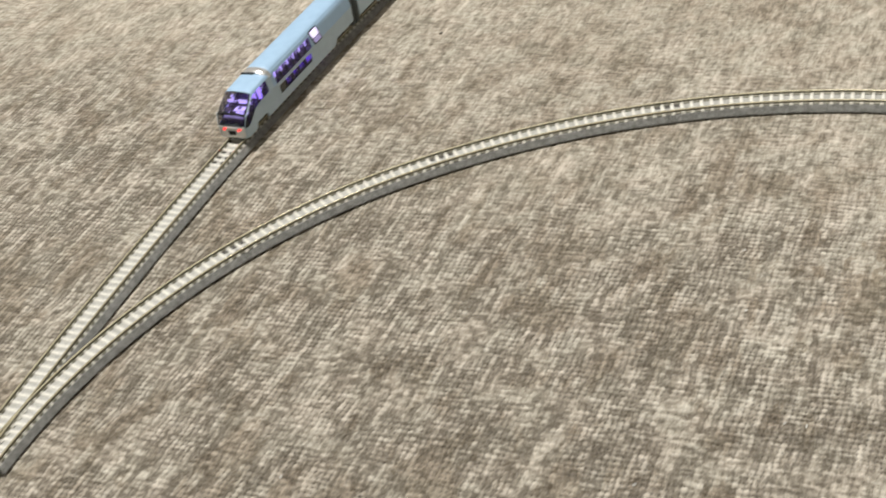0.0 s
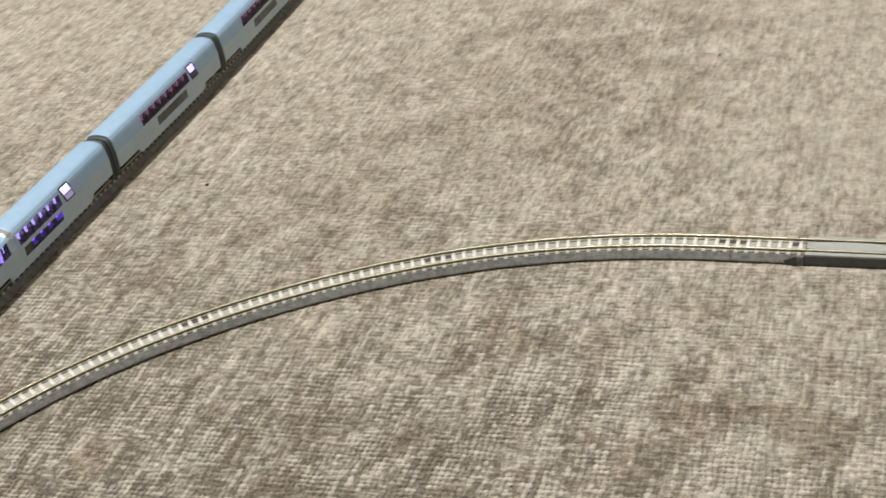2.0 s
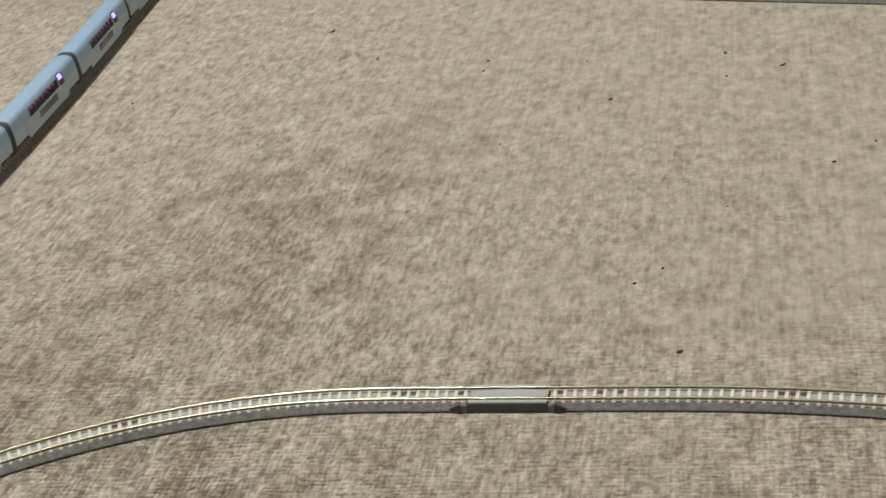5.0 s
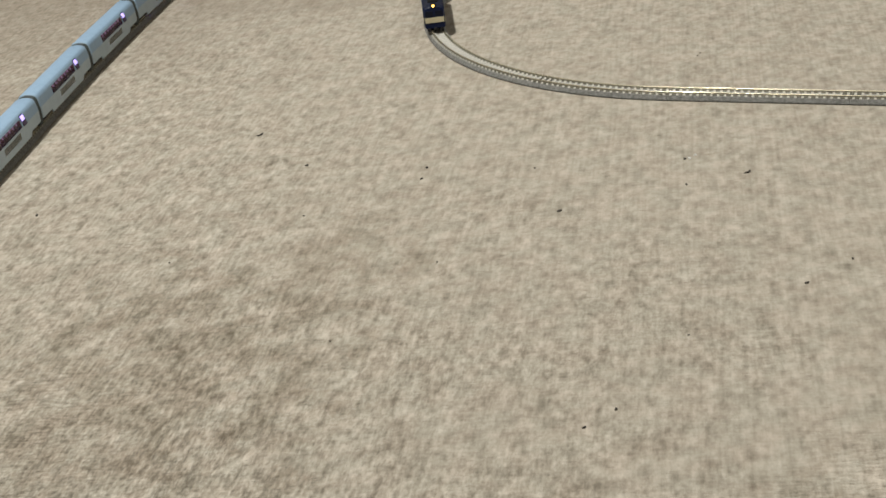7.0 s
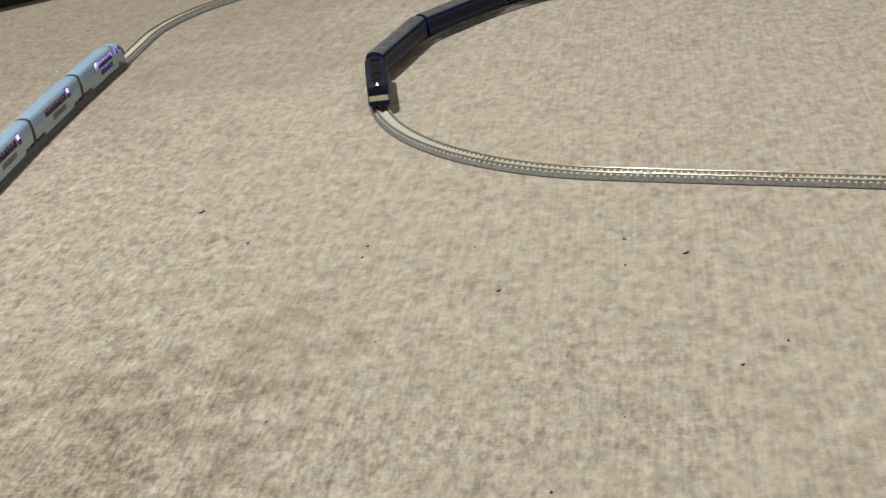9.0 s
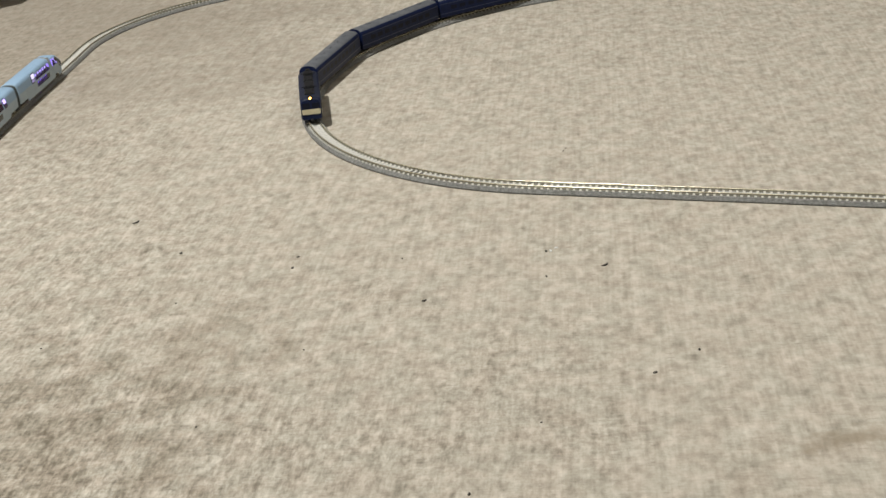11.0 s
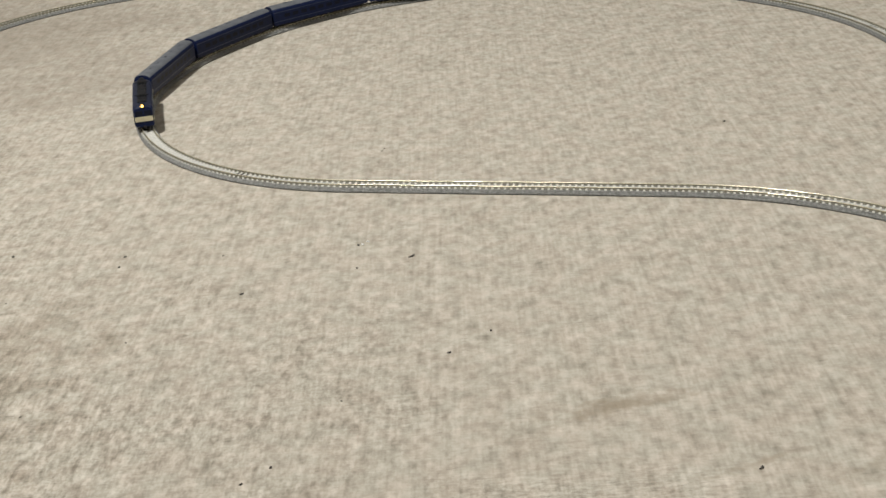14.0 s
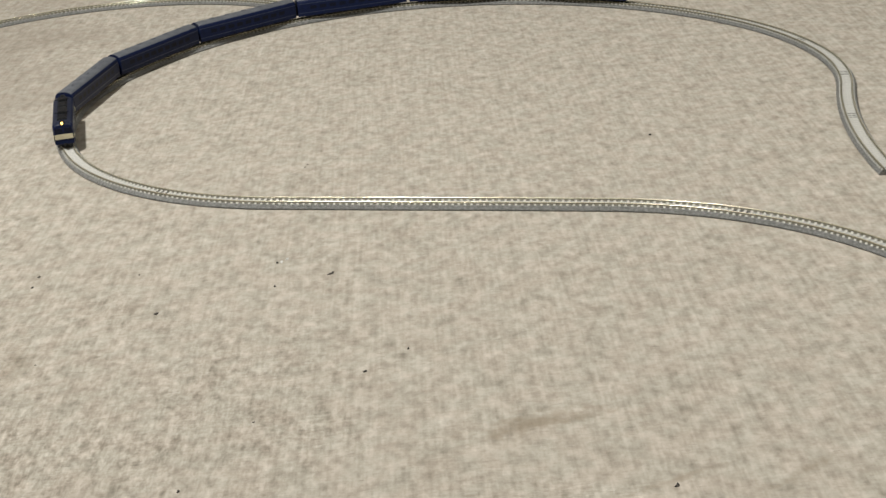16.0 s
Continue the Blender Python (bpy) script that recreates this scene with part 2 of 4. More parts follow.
M["wheel"] = material("wheel_metal", (0.12, 0.11, 0.10), 0.35, 0.9)


def glow(name, colour, power):
    m = material(name, colour, 0.4)
    b = m.node_tree.nodes["Principled BSDF"]
    b.inputs["Emission Color"].default_value = (*colour, 1)
    b.inputs["Emission Strength"].default_value = power
    return m


M["violet_led"] = glow("violet_led", (0.24, 0.12, 1.0), 14.0)
M["white_led"] = glow("lilac_white_led", (0.72, 0.62, 1.0), 4.5)
# surfaces that glow in place of interior light falling on them
M["cab_glow"] = glow("cab_violet_glow", (0.36, 0.24, 1.0), 2.2)
M["violet_panel"] = glow("violet_lit_panel", (0.22, 0.08, 1.0), 6.0)
M["lilac_panel"] = glow("lilac_lit_panel", (0.50, 0.40, 0.98), 2.0)
M["white_panel"] = glow("white_lit_panel", (0.76, 0.70, 0.97), 1.1)
M["dash"] = glow("dim_lilac_glow", (0.46, 0.40, 0.75), 0.28)
M["rose_panel"] = glow("rose_lit_panel", (0.52, 0.30, 0.55), 0.42)
M["dim_led"] = glow("dim_rose_led", (0.8, 0.35, 0.5), 1.5)
M["red_lamp"] = glow("red_tail_lamp", (1.0, 0.012, 0.015), 3.0)
M["headlamp"] = glow("amber_headlamp", (1.0, 0.55, 0.12), 6.0)


def glass_material(name, colour, rough=0.05, alpha=0.45):
    m = material(name, colour, rough, 0.0, 0.6)
    m.node_tree.nodes["Principled BSDF"].inputs["Alpha"].default_value = alpha
    return m


M["glass"] = glass_material("smoked_glass", (0.02, 0.015, 0.045), 0.06, 0.25)
M["greyglass"] = glass_material("grey_green_glass", (0.035, 0.05, 0.047), 0.15, 0.95)
M["darkglass"] = glass_material("dark_glass", (0.006, 0.008, 0.020), 0.5, 1.0)
M["darkglass"].node_tree.nodes["Principled BSDF"].inputs["Specular IOR Level"].default_value = 0.2
M["locoroof"] = worn(material("blue_black_roof", (0.02, 0.025, 0.045), 0.45, 0, 0.35), (0.022, 0.027, 0.050), (0.012, 0.015, 0.028), 260)
M["darkpane"] = glass_material("dark_green_pane", (0.010, 0.016, 0.015), 0.25, 1.0)
M["palepane"] = glass_material("pale_window", (0.20, 0.24, 0.25), 0.2, 1.0)


# ---- building blocks ----
def mesh_of(name, verts, faces, mat, smooth=False):
    me = bpy.data.meshes.new(name)
    me.from_pydata([tuple(v) for v in verts], [], faces)
    for k in (mat if isinstance(mat, (list, tuple)) else [mat]):
        me.materials.append(M[k])
    if smooth:
        me.polygons.foreach_set("use_smooth", [True] * len(me.polygons))
    me.update()
    return me


def put(name, me, parent=None, m=None, label=""):
    ob = new(name, me)
    if parent is not None:
        ob.parent = parent
    if m is not None:
        ob.matrix_basis = m
    if label:
        ob["label"] = label
    return ob


def empty(name, m=None):
    ob = new(name)
    ob.empty_display_size = 0.01
    if m is not None:
        ob.matrix_basis = m
    return ob


def block(x0, x1, y0, y1, z0, z1, bevel=0.0, mat="black", name="block", taper=0.0):
    """A bevelled box as a mesh; taper draws the top in."""
    bm = bmesh.new()
    vs = [bm.verts.new((x, y, z)) for x, y, z in (
        (x0, y0, z0), (x1, y0, z0), (x1, y1, z0), (x0, y1, z0),
        (x0 + taper, y0 + taper, z1), (x1 - taper, y0 + taper, z1), (x1 - taper, y1 - taper, z1), (x0 + taper, y1 - taper, z1))]
    for f in ((3, 2, 1, 0), (4, 5, 6, 7), (0, 1, 5, 4), (1, 2, 6, 5), (2, 3, 7, 6), (3, 0, 4, 7)):
        bm.faces.new([vs[i] for i in f])
    if bevel:
        bmesh.ops.bevel(bm, geom=bm.edges[:], offset=bevel, segments=2, affect="EDGES")
    me = bpy.data.meshes.new(name)
    bm.to_mesh(me)
    bm.free()
    me.materials.append(M[mat])
    return me


def lathe(radii, mat, name, axis="y", n=20):
    """A turned body: radii is a row of (place along the axis, radius)."""
    verts, faces = [], []
    for a, r in radii:
        for i in range(n):
            c, s = math.cos(2 * math.pi * i / n) * r, math.sin(2 * math.pi * i / n) * r
            verts.append({"x": (a, c, s), "y": (c, a, s), "z": (c, s, a)}[axis])
    for k in range(len(radii) - 1):
        for i in range(n):
            j = (i + 1) % n
            faces.append((k * n + i, k * n + j, (k + 1) * n + j, (k + 1) * n + i))
    faces += [tuple(range(n)), tuple(range((len(radii) - 1) * n, len(radii) * n))]
    return mesh_of(name, verts, faces, mat, False)


# ---- track plan ----
class Line:
    """A track's middle line: straight and curved runs (length, curvature) end to end."""

    def __init__(self, x, y, heading, runs):
        self.x, self.y, self.h, self.runs = x, y, radians(heading), runs
        self.length = sum(r[0] for r in runs)

    def at(self, s):
        x, y, h = self.x, self.y, self.h
        for i, (length, k) in enumerate(self.runs):
            d = s if i == len(self.runs) - 1 else min(s, length)
            if abs(k) < 1e-6:
                x, y = x + d * math.cos(h), y + d * math.sin(h)
            else:
                x, y = x + (math.sin(h + k * d) - math.sin(h)) / k, y - (math.cos(h + k * d) - math.cos(h)) / k
                h += k * d
            s -= d
            if s <= 1e-9:
                break
        return x, y, h

    def place(self, s, z=0.0):
        x, y, h = self.at(s)
        return pose(x, y, z, 0, 0, math.degrees(h))


LINE_A = Line(-0.1855, 0.5497, 65.48, [(0.14, -2.918), (0.14, -3.221), (0.14, -2.661), (0.14, -2.895), (0.14, -0.056), (0.085, -1.165), (0.14, -1.165), (0.14, -1.165)])
LINE_B = Line(-0.2496, 0.4114, 69.38, [(0.55, -0.332), (0.55, 0.218), (0.4, -0.176), (0.14, 0.194), (0.14, -3.612), (0.14, -3.516), (0.14, -3.479), (0.28, -3.526)])
LINE_C = Line(1.0032, 0.7187, 82.84, [(0.14, 3.453), (0.14, 3.290), (0.14, 0.127), (0.14, -0.059), (0.14, -3.477), (0.14, -3.298), (0.14, -2.823), (0.14, -2.950), (0.14, -2.199), (0.14, -2.956), (0.14, -3.159), (0.14, -2.740), (0.14, -2.307), (0.14, -2.102), (0.14, -2.487), (0.14, -3.198), (0.14, 1.262), (0.3, 1.293)])

BED, RAIL_TOP, TIE_STEP, GAUGE = 0.0040, 0.0064, 0.00515, 0.0090


def swept(line, s0, s1, profile, mat, name, origin, step=0.006, closed=True, caps=True, smooth=False):
    """A profile of (across, up) drawn along a stretch of the line; origin is the pose that the mesh is local to."""
    n = max(2, int((s1 - s0) / step) + 1)
    inv = origin.inverted()
    verts, faces, k = [], [], len(profile)
    for i in range(n + 1):
        m = inv @ line.place(s0 + (s1 - s0) * i / n)
        verts += [m @ Vector((0, a, b)) for a, b in profile]
    for i in range(n):
        for j in range(k if closed else k - 1):
            q = (j + 1) % k
            faces.append((i * k + j, i * k + q, (i + 1) * k + q, (i + 1) * k + j))
    if caps:
        faces += [tuple(range(k))[::-1], tuple(range(n * k, n * k + k))]
    return mesh_of(name, verts, faces, mat, smooth)


BED_PROFILE = [(-0.0080, 0), (0.0080, 0), (0.00925, 0.0010), (0.0090, 0.0017), (0.0071, BED), (0.0038, BED), (-0.0038, BED), (-0.0071, BED), (-0.0090, 0.0017), (-0.00925, 0.0010)]


def bed_mesh(line, s0, s1, origin):
    """The bed, paler between the rails."""
    me = swept(line, s0, s1, BED_PROFILE, ["ballast", "bed_top"], "ballast_bed", origin)
    k = len(BED_PROFILE)
    n = len(me.polygons) - 2
    me.polygons.foreach_set("material_index", [1 if i % k == 5 else 0 for i in range(n)] + [0, 0])
    me.update()
    return me


def web_profile(y):
    half = [(0.00125, BED + 0.0002), (0.00115, BED + 0.0005), (0.00034, BED + 0.0010), (0.00034, RAIL_TOP - 0.00055)]
    return [(y + a, b) for a, b in half] + [(y - a, b) for a, b in reversed(half)]


def rail_profile(y):
    half = [(0.00036, RAIL_TOP - 0.0006), (0.00044, RAIL_TOP - 0.00048), (0.00043, RAIL_TOP - 0.0003), (0.00037, RAIL_TOP - 0.00014), (0.00025, RAIL_TOP - 0.00004), (0.0001, RAIL_TOP)]
    return [(y + a, b) for a, b in half] + [(y - a, b) for a, b in reversed(half)]


def tie_mesh():
    """A concrete tie with a hollowed middle and raised clips on both sides of each rail."""
    half = [(0.0018, 0.00038), (0.0030, 0.0006), (0.0035, 0.0006), (0.0036, 0.00115), (0.0040, 0.00115), (0.0041, 0.0006), (0.0057, 0.0006), (0.0058, 0.0011), (0.0062, 0.0011), (0.0063, 0.0005), (0.0068, 0.0004), (0.0068, 0.0)]
    prof = [(-a, b) for a, b in reversed(half)] + half
    verts, faces, k = [], [], len(prof)
    for x, grow in ((-0.00105, 0), (-0.0008, 1), (0.0008, 1), (0.00105, 0)):
        verts += [(x, a, b if grow else 0.0) for a, b in prof]
    for i in range(3):
        for j in range(k - 1):
            faces.append((i * k + j, (i + 1) * k + j, (i + 1) * k + j + 1, i * k + j + 1))
    return mesh_of("tie", verts, faces, "tie")


TIE = tie_mesh()


def gap_mesh(inner, half):
    """Dark openings of the bed beside both rails."""
    verts, faces = [], []
    for lo, hi in ((-0.0067, -0.0056), (-0.0041, -inner), (inner, 0.0041), (0.0056, 0.0067)):
        k = len(verts)
        verts += [(x, y, z) for z in (-0.0002, 0.00012) for x, y in ((-half, lo), (half, lo), (half, hi), (-half, hi))]
        faces += [tuple(k + i for i in f) for f in ((4, 5, 6, 7), (0, 1, 5, 4), (1, 2, 6, 5), (2, 3, 7, 6), (3, 0, 4, 7))]
    return mesh_of("joint_gap", verts, faces, "void")


GAP, WIDE_GAP = gap_mesh(0.0013, 0.0014), gap_mesh(0.0004, 0.0015)


def track_section(line, s0, s1, label, group, gap):
    """One snap-together piece of track: bed, two rails, ties, dark gaps at its ends."""
    origin = line.place((s0 + s1) / 2)
    thing = tagged(empty("track_section", origin), label, "model track", group)
    put("ballast_bed", bed_mesh(line, s0 + 0.00015, s1 - 0.00015, origin), thing, None, "grey moulded plastic ballast bed")
    inv = origin.inverted()
    for side in (-1, 1):
        put("rail_web", swept(line, s0 + 0.0002, s1 - 0.0002, web_profile(side * (GAUGE / 2 + 0.00046)), "web", "rail_web", origin), thing, None, "dark rail web and foot")
        put("rail", swept(line, s0 + 0.0002, s1 - 0.0002, rail_profile(side * (GAUGE / 2 + 0.00046)), "rail", "rail", origin, caps=False, smooth=True), thing, None, "bright nickel silver rail head")
    n = max(1, round((s1 - s0) / TIE_STEP))
    for i in range(n):
        m = inv @ line.place(s0 + (i + 0.5) * (s1 - s0) / n, BED)
        tie = put("tie", TIE, thing, m)
        tie.rotation_mode = "XYZ"
    for i in (0, n - 2, n - 1):
        put("joint_gap", gap, thing, inv @ line.place(s0 + (i + 1) * (s1 - s0) / n, BED), "dark gap beside the rail joint")
    return thing


def lay(line, joints, label, group, gap=GAP):
    for a, b in zip(joints[:-1], joints[1:]):
        track_section(line, a, b, label, group, gap)


# ---- the room ----
def slab(name, x0, x1, y0, y1, z0, z1, mat):
    return tagged(put(name, block(x0, x1, y0, y1, z0, z1, 0, mat, name)), kind="structure")


RX0, RX1, RY0, RY1, RH = -2.0, 3.6, -1.4, 4.4, 2.4


def tufted_carpet(x0, x1, y0, y1, step, deep):
    """One sheet of carpet: woven tufts in rows where it is seen from near, plain beyond."""
    rng = np.random.default_rng(4)
    nx, ny = int((x1 - x0) / step) + 1, int((y1 - y0) / step) + 1
    gx, gy = np.meshgrid(np.linspace(x0, x1, nx), np.linspace(y0, y1, ny))
    w = radians(WEAVE)
    u, v = gx * math.cos(w) + gy * math.sin(w) + 2.0, -gx * math.sin(w) + gy * math.cos(w) + 2.0
    for size in (0.011, 0.019, 0.034, 0.07):
        for _ in range(3):
            a, ph, ps = rng.uniform(0, 2 * math.pi, 3)
            wave = 2 * math.pi / size * (u * math.cos(a) + v * math.sin(a))
            u = u + 0.00014 * np.sin(wave + ph) * (size / 0.019) ** 0.5
            v = v + 0.00014 * np.sin(wave + ps) * (size / 0.019) ** 0.5
    cu, cv = u / 0.0030, v / 0.0027
    i, j = np.floor(cu).astype(int), np.floor(cv).astype(int)
    fu, fv = 2 * (cu - i) - 1, 2 * (cv - j) - 1
    tall = rng.random((2048, 2048))[i % 2048, j % 2048]
    run = rng.random((2048, 2048))[(i + 7 * j) // 5 % 2048, j % 2048]
    tuft = np.clip(1 - 0.95 * fu**4 - 0.6 * fv**2, 0, 1) ** 0.7 * (0.6 + 0.2 * tall + 0.2 * run)
    shade = 0.5 * rng.random((2048, 2048))[i % 2048, j % 2048] + 0.5 * run
    edge = np.clip(np.minimum.reduce([gx - x0, x1 - gx, gy - y0, y1 - gy]) / 0.04, 0, 1)
    edge = edge * np.clip(0.15 + (1.05 - gy - 0.7 * gx) / 0.38, 0.06, 1)
    gz = -deep * (1 - tuft) * edge
    tuft, shade = 0.8 + (tuft - 0.8) * edge, 0.5 + (shade - 0.5) * edge
    n = nx * ny
    co = np.empty((n + 4, 3), np.float32)
    co[:n] = np.stack([gx.ravel(), gy.ravel(), gz.ravel()], 1)
    co[n:] = [(RX0, RY0, 0), (RX1, RY0, 0), (RX1, RY1, 0), (RX0, RY1, 0)]
    k = (np.arange(ny - 1)[:, None] * nx + np.arange(nx - 1)).ravel()
    quads = np.stack([k, k + 1, k + 1 + nx, k + nx], 1)
    c = (0, nx - 1, n - 1, n - nx)
    rows = (np.arange(nx), np.arange(ny) * nx + nx - 1, np.arange(nx)[::-1] + n - nx, np.arange(ny)[::-1] * nx)
    me = bpy.data.meshes.new("floor")
    # the plain rest: one strip on each side of the tufted field
    loops = [quads.ravel()]
    sizes = [np.full(len(quads), 4)]
    for side in range(4):
        loops.append(np.r_[n + side, n + (side + 1) % 4, rows[side][::-1]])
        sizes.append([len(rows[side]) + 2])
    loops, sizes = np.concatenate(loops).astype(np.int32), np.concatenate(sizes).astype(np.int32)
    me.vertices.add(n + 4)
    me.vertices.foreach_set("co", co.ravel())
    me.loops.add(len(loops))
    me.loops.foreach_set("vertex_index", loops)
    me.polygons.add(len(sizes))
    me.polygons.foreach_set("loop_start", np.r_[0, np.cumsum(sizes)[:-1]].astype(np.int32))
    smooth = np.ones(len(sizes), bool)
    smooth[-4:] = False
    me.polygons.foreach_set("use_smooth", smooth)
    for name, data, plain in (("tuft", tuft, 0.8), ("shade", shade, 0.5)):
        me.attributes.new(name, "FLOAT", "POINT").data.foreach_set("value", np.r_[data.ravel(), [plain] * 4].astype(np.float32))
    me.update(calc_edges=True)
    me.validate()
    me.materials.append(M["carpet"])
    return me


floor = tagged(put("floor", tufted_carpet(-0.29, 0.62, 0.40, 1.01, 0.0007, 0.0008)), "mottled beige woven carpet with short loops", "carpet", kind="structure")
# unseen ceiling and walls, added to close the room and bounce light
slab("ceiling", RX0, RX1, RY0, RY1, RH, RH + 0.1, "ceiling")
slab("wall_west", RX0 - 0.1, RX0, RY0, RY1, 0, RH, "wall")
slab("wall_east", RX1, RX1 + 0.1, RY0, RY1, 0, RH, "wall")
slab("wall_south", RX0 - 0.1, RX1 + 0.1, RY0 - 0.1, RY0, 0, RH, "wall")
slab("wall_north", RX0 - 0.1, RX1 + 0.1, RY1, RY1 + 0.1, 0, RH, "wall")
area_lamp("ceiling_lamp", LAMP, (LAMP[0], LAMP[1], 0), 0.16, 80, (1.0, 0.985, 0.94))
# fill light added to brighten the near east side; no fitting is known there
area_lamp("added_fill_light", FILL, (FILL[0], FILL[1], 0), 0.5, 11, (1.0, 0.985, 0.94))

# ---- low cabinet at the carpet's far edge ----
M["walnut"] = worn(material("dark_walnut", (0.05, 0.035, 0.022), 0.4), (0.055, 0.038, 0.024), (0.03, 0.02, 0.013), 14, 1.0)


def low_cabinet():
    m = pose(0.456, 2.194, 0, 0, 0, 14)
    thing = tagged(empty("low_cabinet", m), "dark walnut low cabinet on a recessed plinth", "cabinet")
    put("plinth", block(-0.98, -0.03, 0.03, 0.38, 0, 0.05, 0.002, "walnut", "plinth"), thing)
    put("body", block(-1.0, 0.0, 0.0, 0.42, 0.05, 0.42, 0.004, "walnut", "body"), thing)
    put("top", block(-1.01, 0.01, -0.01, 0.43, 0.42, 0.445, 0.004, "walnut", "top"), thing)
    for x in (-0.995, -0.495):
        put("door", block(x, x + 0.49, -0.016, -0.001, 0.055, 0.415, 0.002, "walnut", "door"), thing)


low_cabinet()

# ---- tracks ----
lay(LINE_A, [0.0, 0.177, 0.3, 0.424, 0.57], "curved grey model railway track section on the carpet", "track sections of the near curve")
lay(LINE_A, [0.676, 0.765, 0.889, 1.047], "curved grey model railway track section on the carpet", "track sections of the near curve")
cover = tagged(empty("extending_track_section", LINE_A.place(0.6255)), "short extending track section with a smooth grey cover plate", "model track")


def extending_section(thing, line, s0, s1, c0, c1):
    """A sliding track piece: ties at both ends, a plain cover in the middle."""
    origin = line.place((c0 + c1) / 2)
    inv = origin.inverted()
    for a, b in ((s0, c0), (c1, s1)):
        put("ballast_bed", bed_mesh(line, a + 0.0002, b, origin), thing, None, "grey moulded plastic ballast bed")
        n = max(2, round((b - a) / TIE_STEP))
        for i in range(n):
            put("tie", TIE, thing, inv @ line.place(a + (i + 0.5) * (b - a) / n, BED))
        for i in (1, n - 1):
            put("joint_gap", GAP, thing, inv @ line.place(a + i * (b - a) / n, BED), "dark gap between the ties")
    side = [(-0.0097, 0), (0.0097, 0), (0.0097, 0.0012), (0.0084, 0.0046), (-0.0084, 0.0046), (-0.0097, 0.0012)]
    put("cover_base", swept(line, c0, c1, side, "cover_side", "cover_base", origin), thing, None, "dark plastic cover base")
    wedge = [(-0.009, 0, 0), (0, 0, 0), (0, 0.0022, 0), (-0.009, 0.0006, 0), (-0.009, 0, 0.0006), (0, 0, 0.0046), (0, 0.0014, 0.0046), (-0.009, 0.0004, 0.0006)]
    for end, s in ((c0, 1), (c1, -1)):
        for sgn in (-1, 1):
            v = [(s * (x - 0.0036), sgn * (0.0082 + y), z) for x, y, z in wedge]
            f = [(0, 1, 2, 3), (4, 5, 6, 7), (0, 1, 5, 4), (1, 2, 6, 5), (2, 3, 7, 6), (3, 0, 4, 7)]
            put("wedge", mesh_of("wedge", v, f, "cover_side"), thing, inv @ line.place(end), "dark sloping end of the cover")
            cap = block(-0.0036 if s > 0 else 0.0, 0.0 if s > 0 else 0.0036, min(sgn * 0.0080, sgn * 0.0097), max(sgn * 0.0080, sgn * 0.0097), 0.0, 0.0047, 0.0004, "ballast", "end_block")
            put("end_block", cap, thing, inv @ line.place(end), "grey end block of the cover")
    for lo, hi in ((0.0058, 0.0083), (-0.0083, -0.0058)):
        plate = [(lo, 0.0045), (hi, 0.0045), (hi, 0.0054), (hi - 0.0003, 0.0057), (lo + 0.0003, 0.0057), (lo, 0.0054)]
        put("cover_plate", swept(line, c0 + 0.0006, c1 - 0.0006, plate, "cover", "cover_plate", origin), thing, None, "smooth mid-grey cover plate")
    # the middle plate narrows towards both ends
    verts, faces, n = [], [], 16
    for i in range(n + 1):
        m = inv @ line.place(c0 + 0.0006 + (c1 - c0 - 0.0012) * i / n)
        w = 0.0040 - 0.0016 * abs(2 * i / n - 1) ** 2.5
        verts += [m @ Vector(p) for p in ((0, -w, 0.0045), (0, w, 0.0045), (0, w, 0.0054), (0, w - 0.0003, 0.0057), (0, 0.0003 - w, 0.0057), (0, -w, 0.0054))]
    for i in range(n):
        faces += [(i * 6 + j, i * 6 + (j + 1) % 6, i * 6 + 6 + (j + 1) % 6, i * 6 + 6 + j) for j in range(6)]
    faces += [tuple(range(6))[::-1], tuple(range(n * 6, n * 6 + 6))]
    put("middle_plate", mesh_of("middle_plate", verts, faces, "cover"), thing, None, "smooth grey middle plate with rounded-in ends")
    for sgn in (-1, 1):
        put("rail_web", swept(line, s0 + 0.0002, s1 - 0.0002, web_profile(sgn * (GAUGE / 2 + 0.00046)), "web", "rail_web", origin), thing, None, "dark rail web and foot")
        put("rail", swept(line, s0 + 0.0002, s1 - 0.0002, rail_profile(sgn * (GAUGE / 2 + 0.00046)), "rail", "rail", origin, caps=False, smooth=True), thing, None, "bright nickel silver rail head")


extending_section(cover, LINE_A, 0.57, 0.676, 0.605, 0.646)
lay(LINE_B, [0.0, 0.13, 0.404, 0.704, 0.987, 1.267, 1.541, 1.678, 1.813, 1.948, 2.083, 2.297], "grey model railway track section under the pale blue train", "track sections of the long line")
lay(LINE_C, [0.0, 0.177, 0.423, 0.558, 0.668, 0.92, 1.056, 1.191, 1.325, 1.455, 1.585, 1.721, 1.924, 2.063, 2.198, 2.333, 2.48], "grey model railway track section of the far loop on the carpet", "track sections of the far loop", WIDE_GAP)


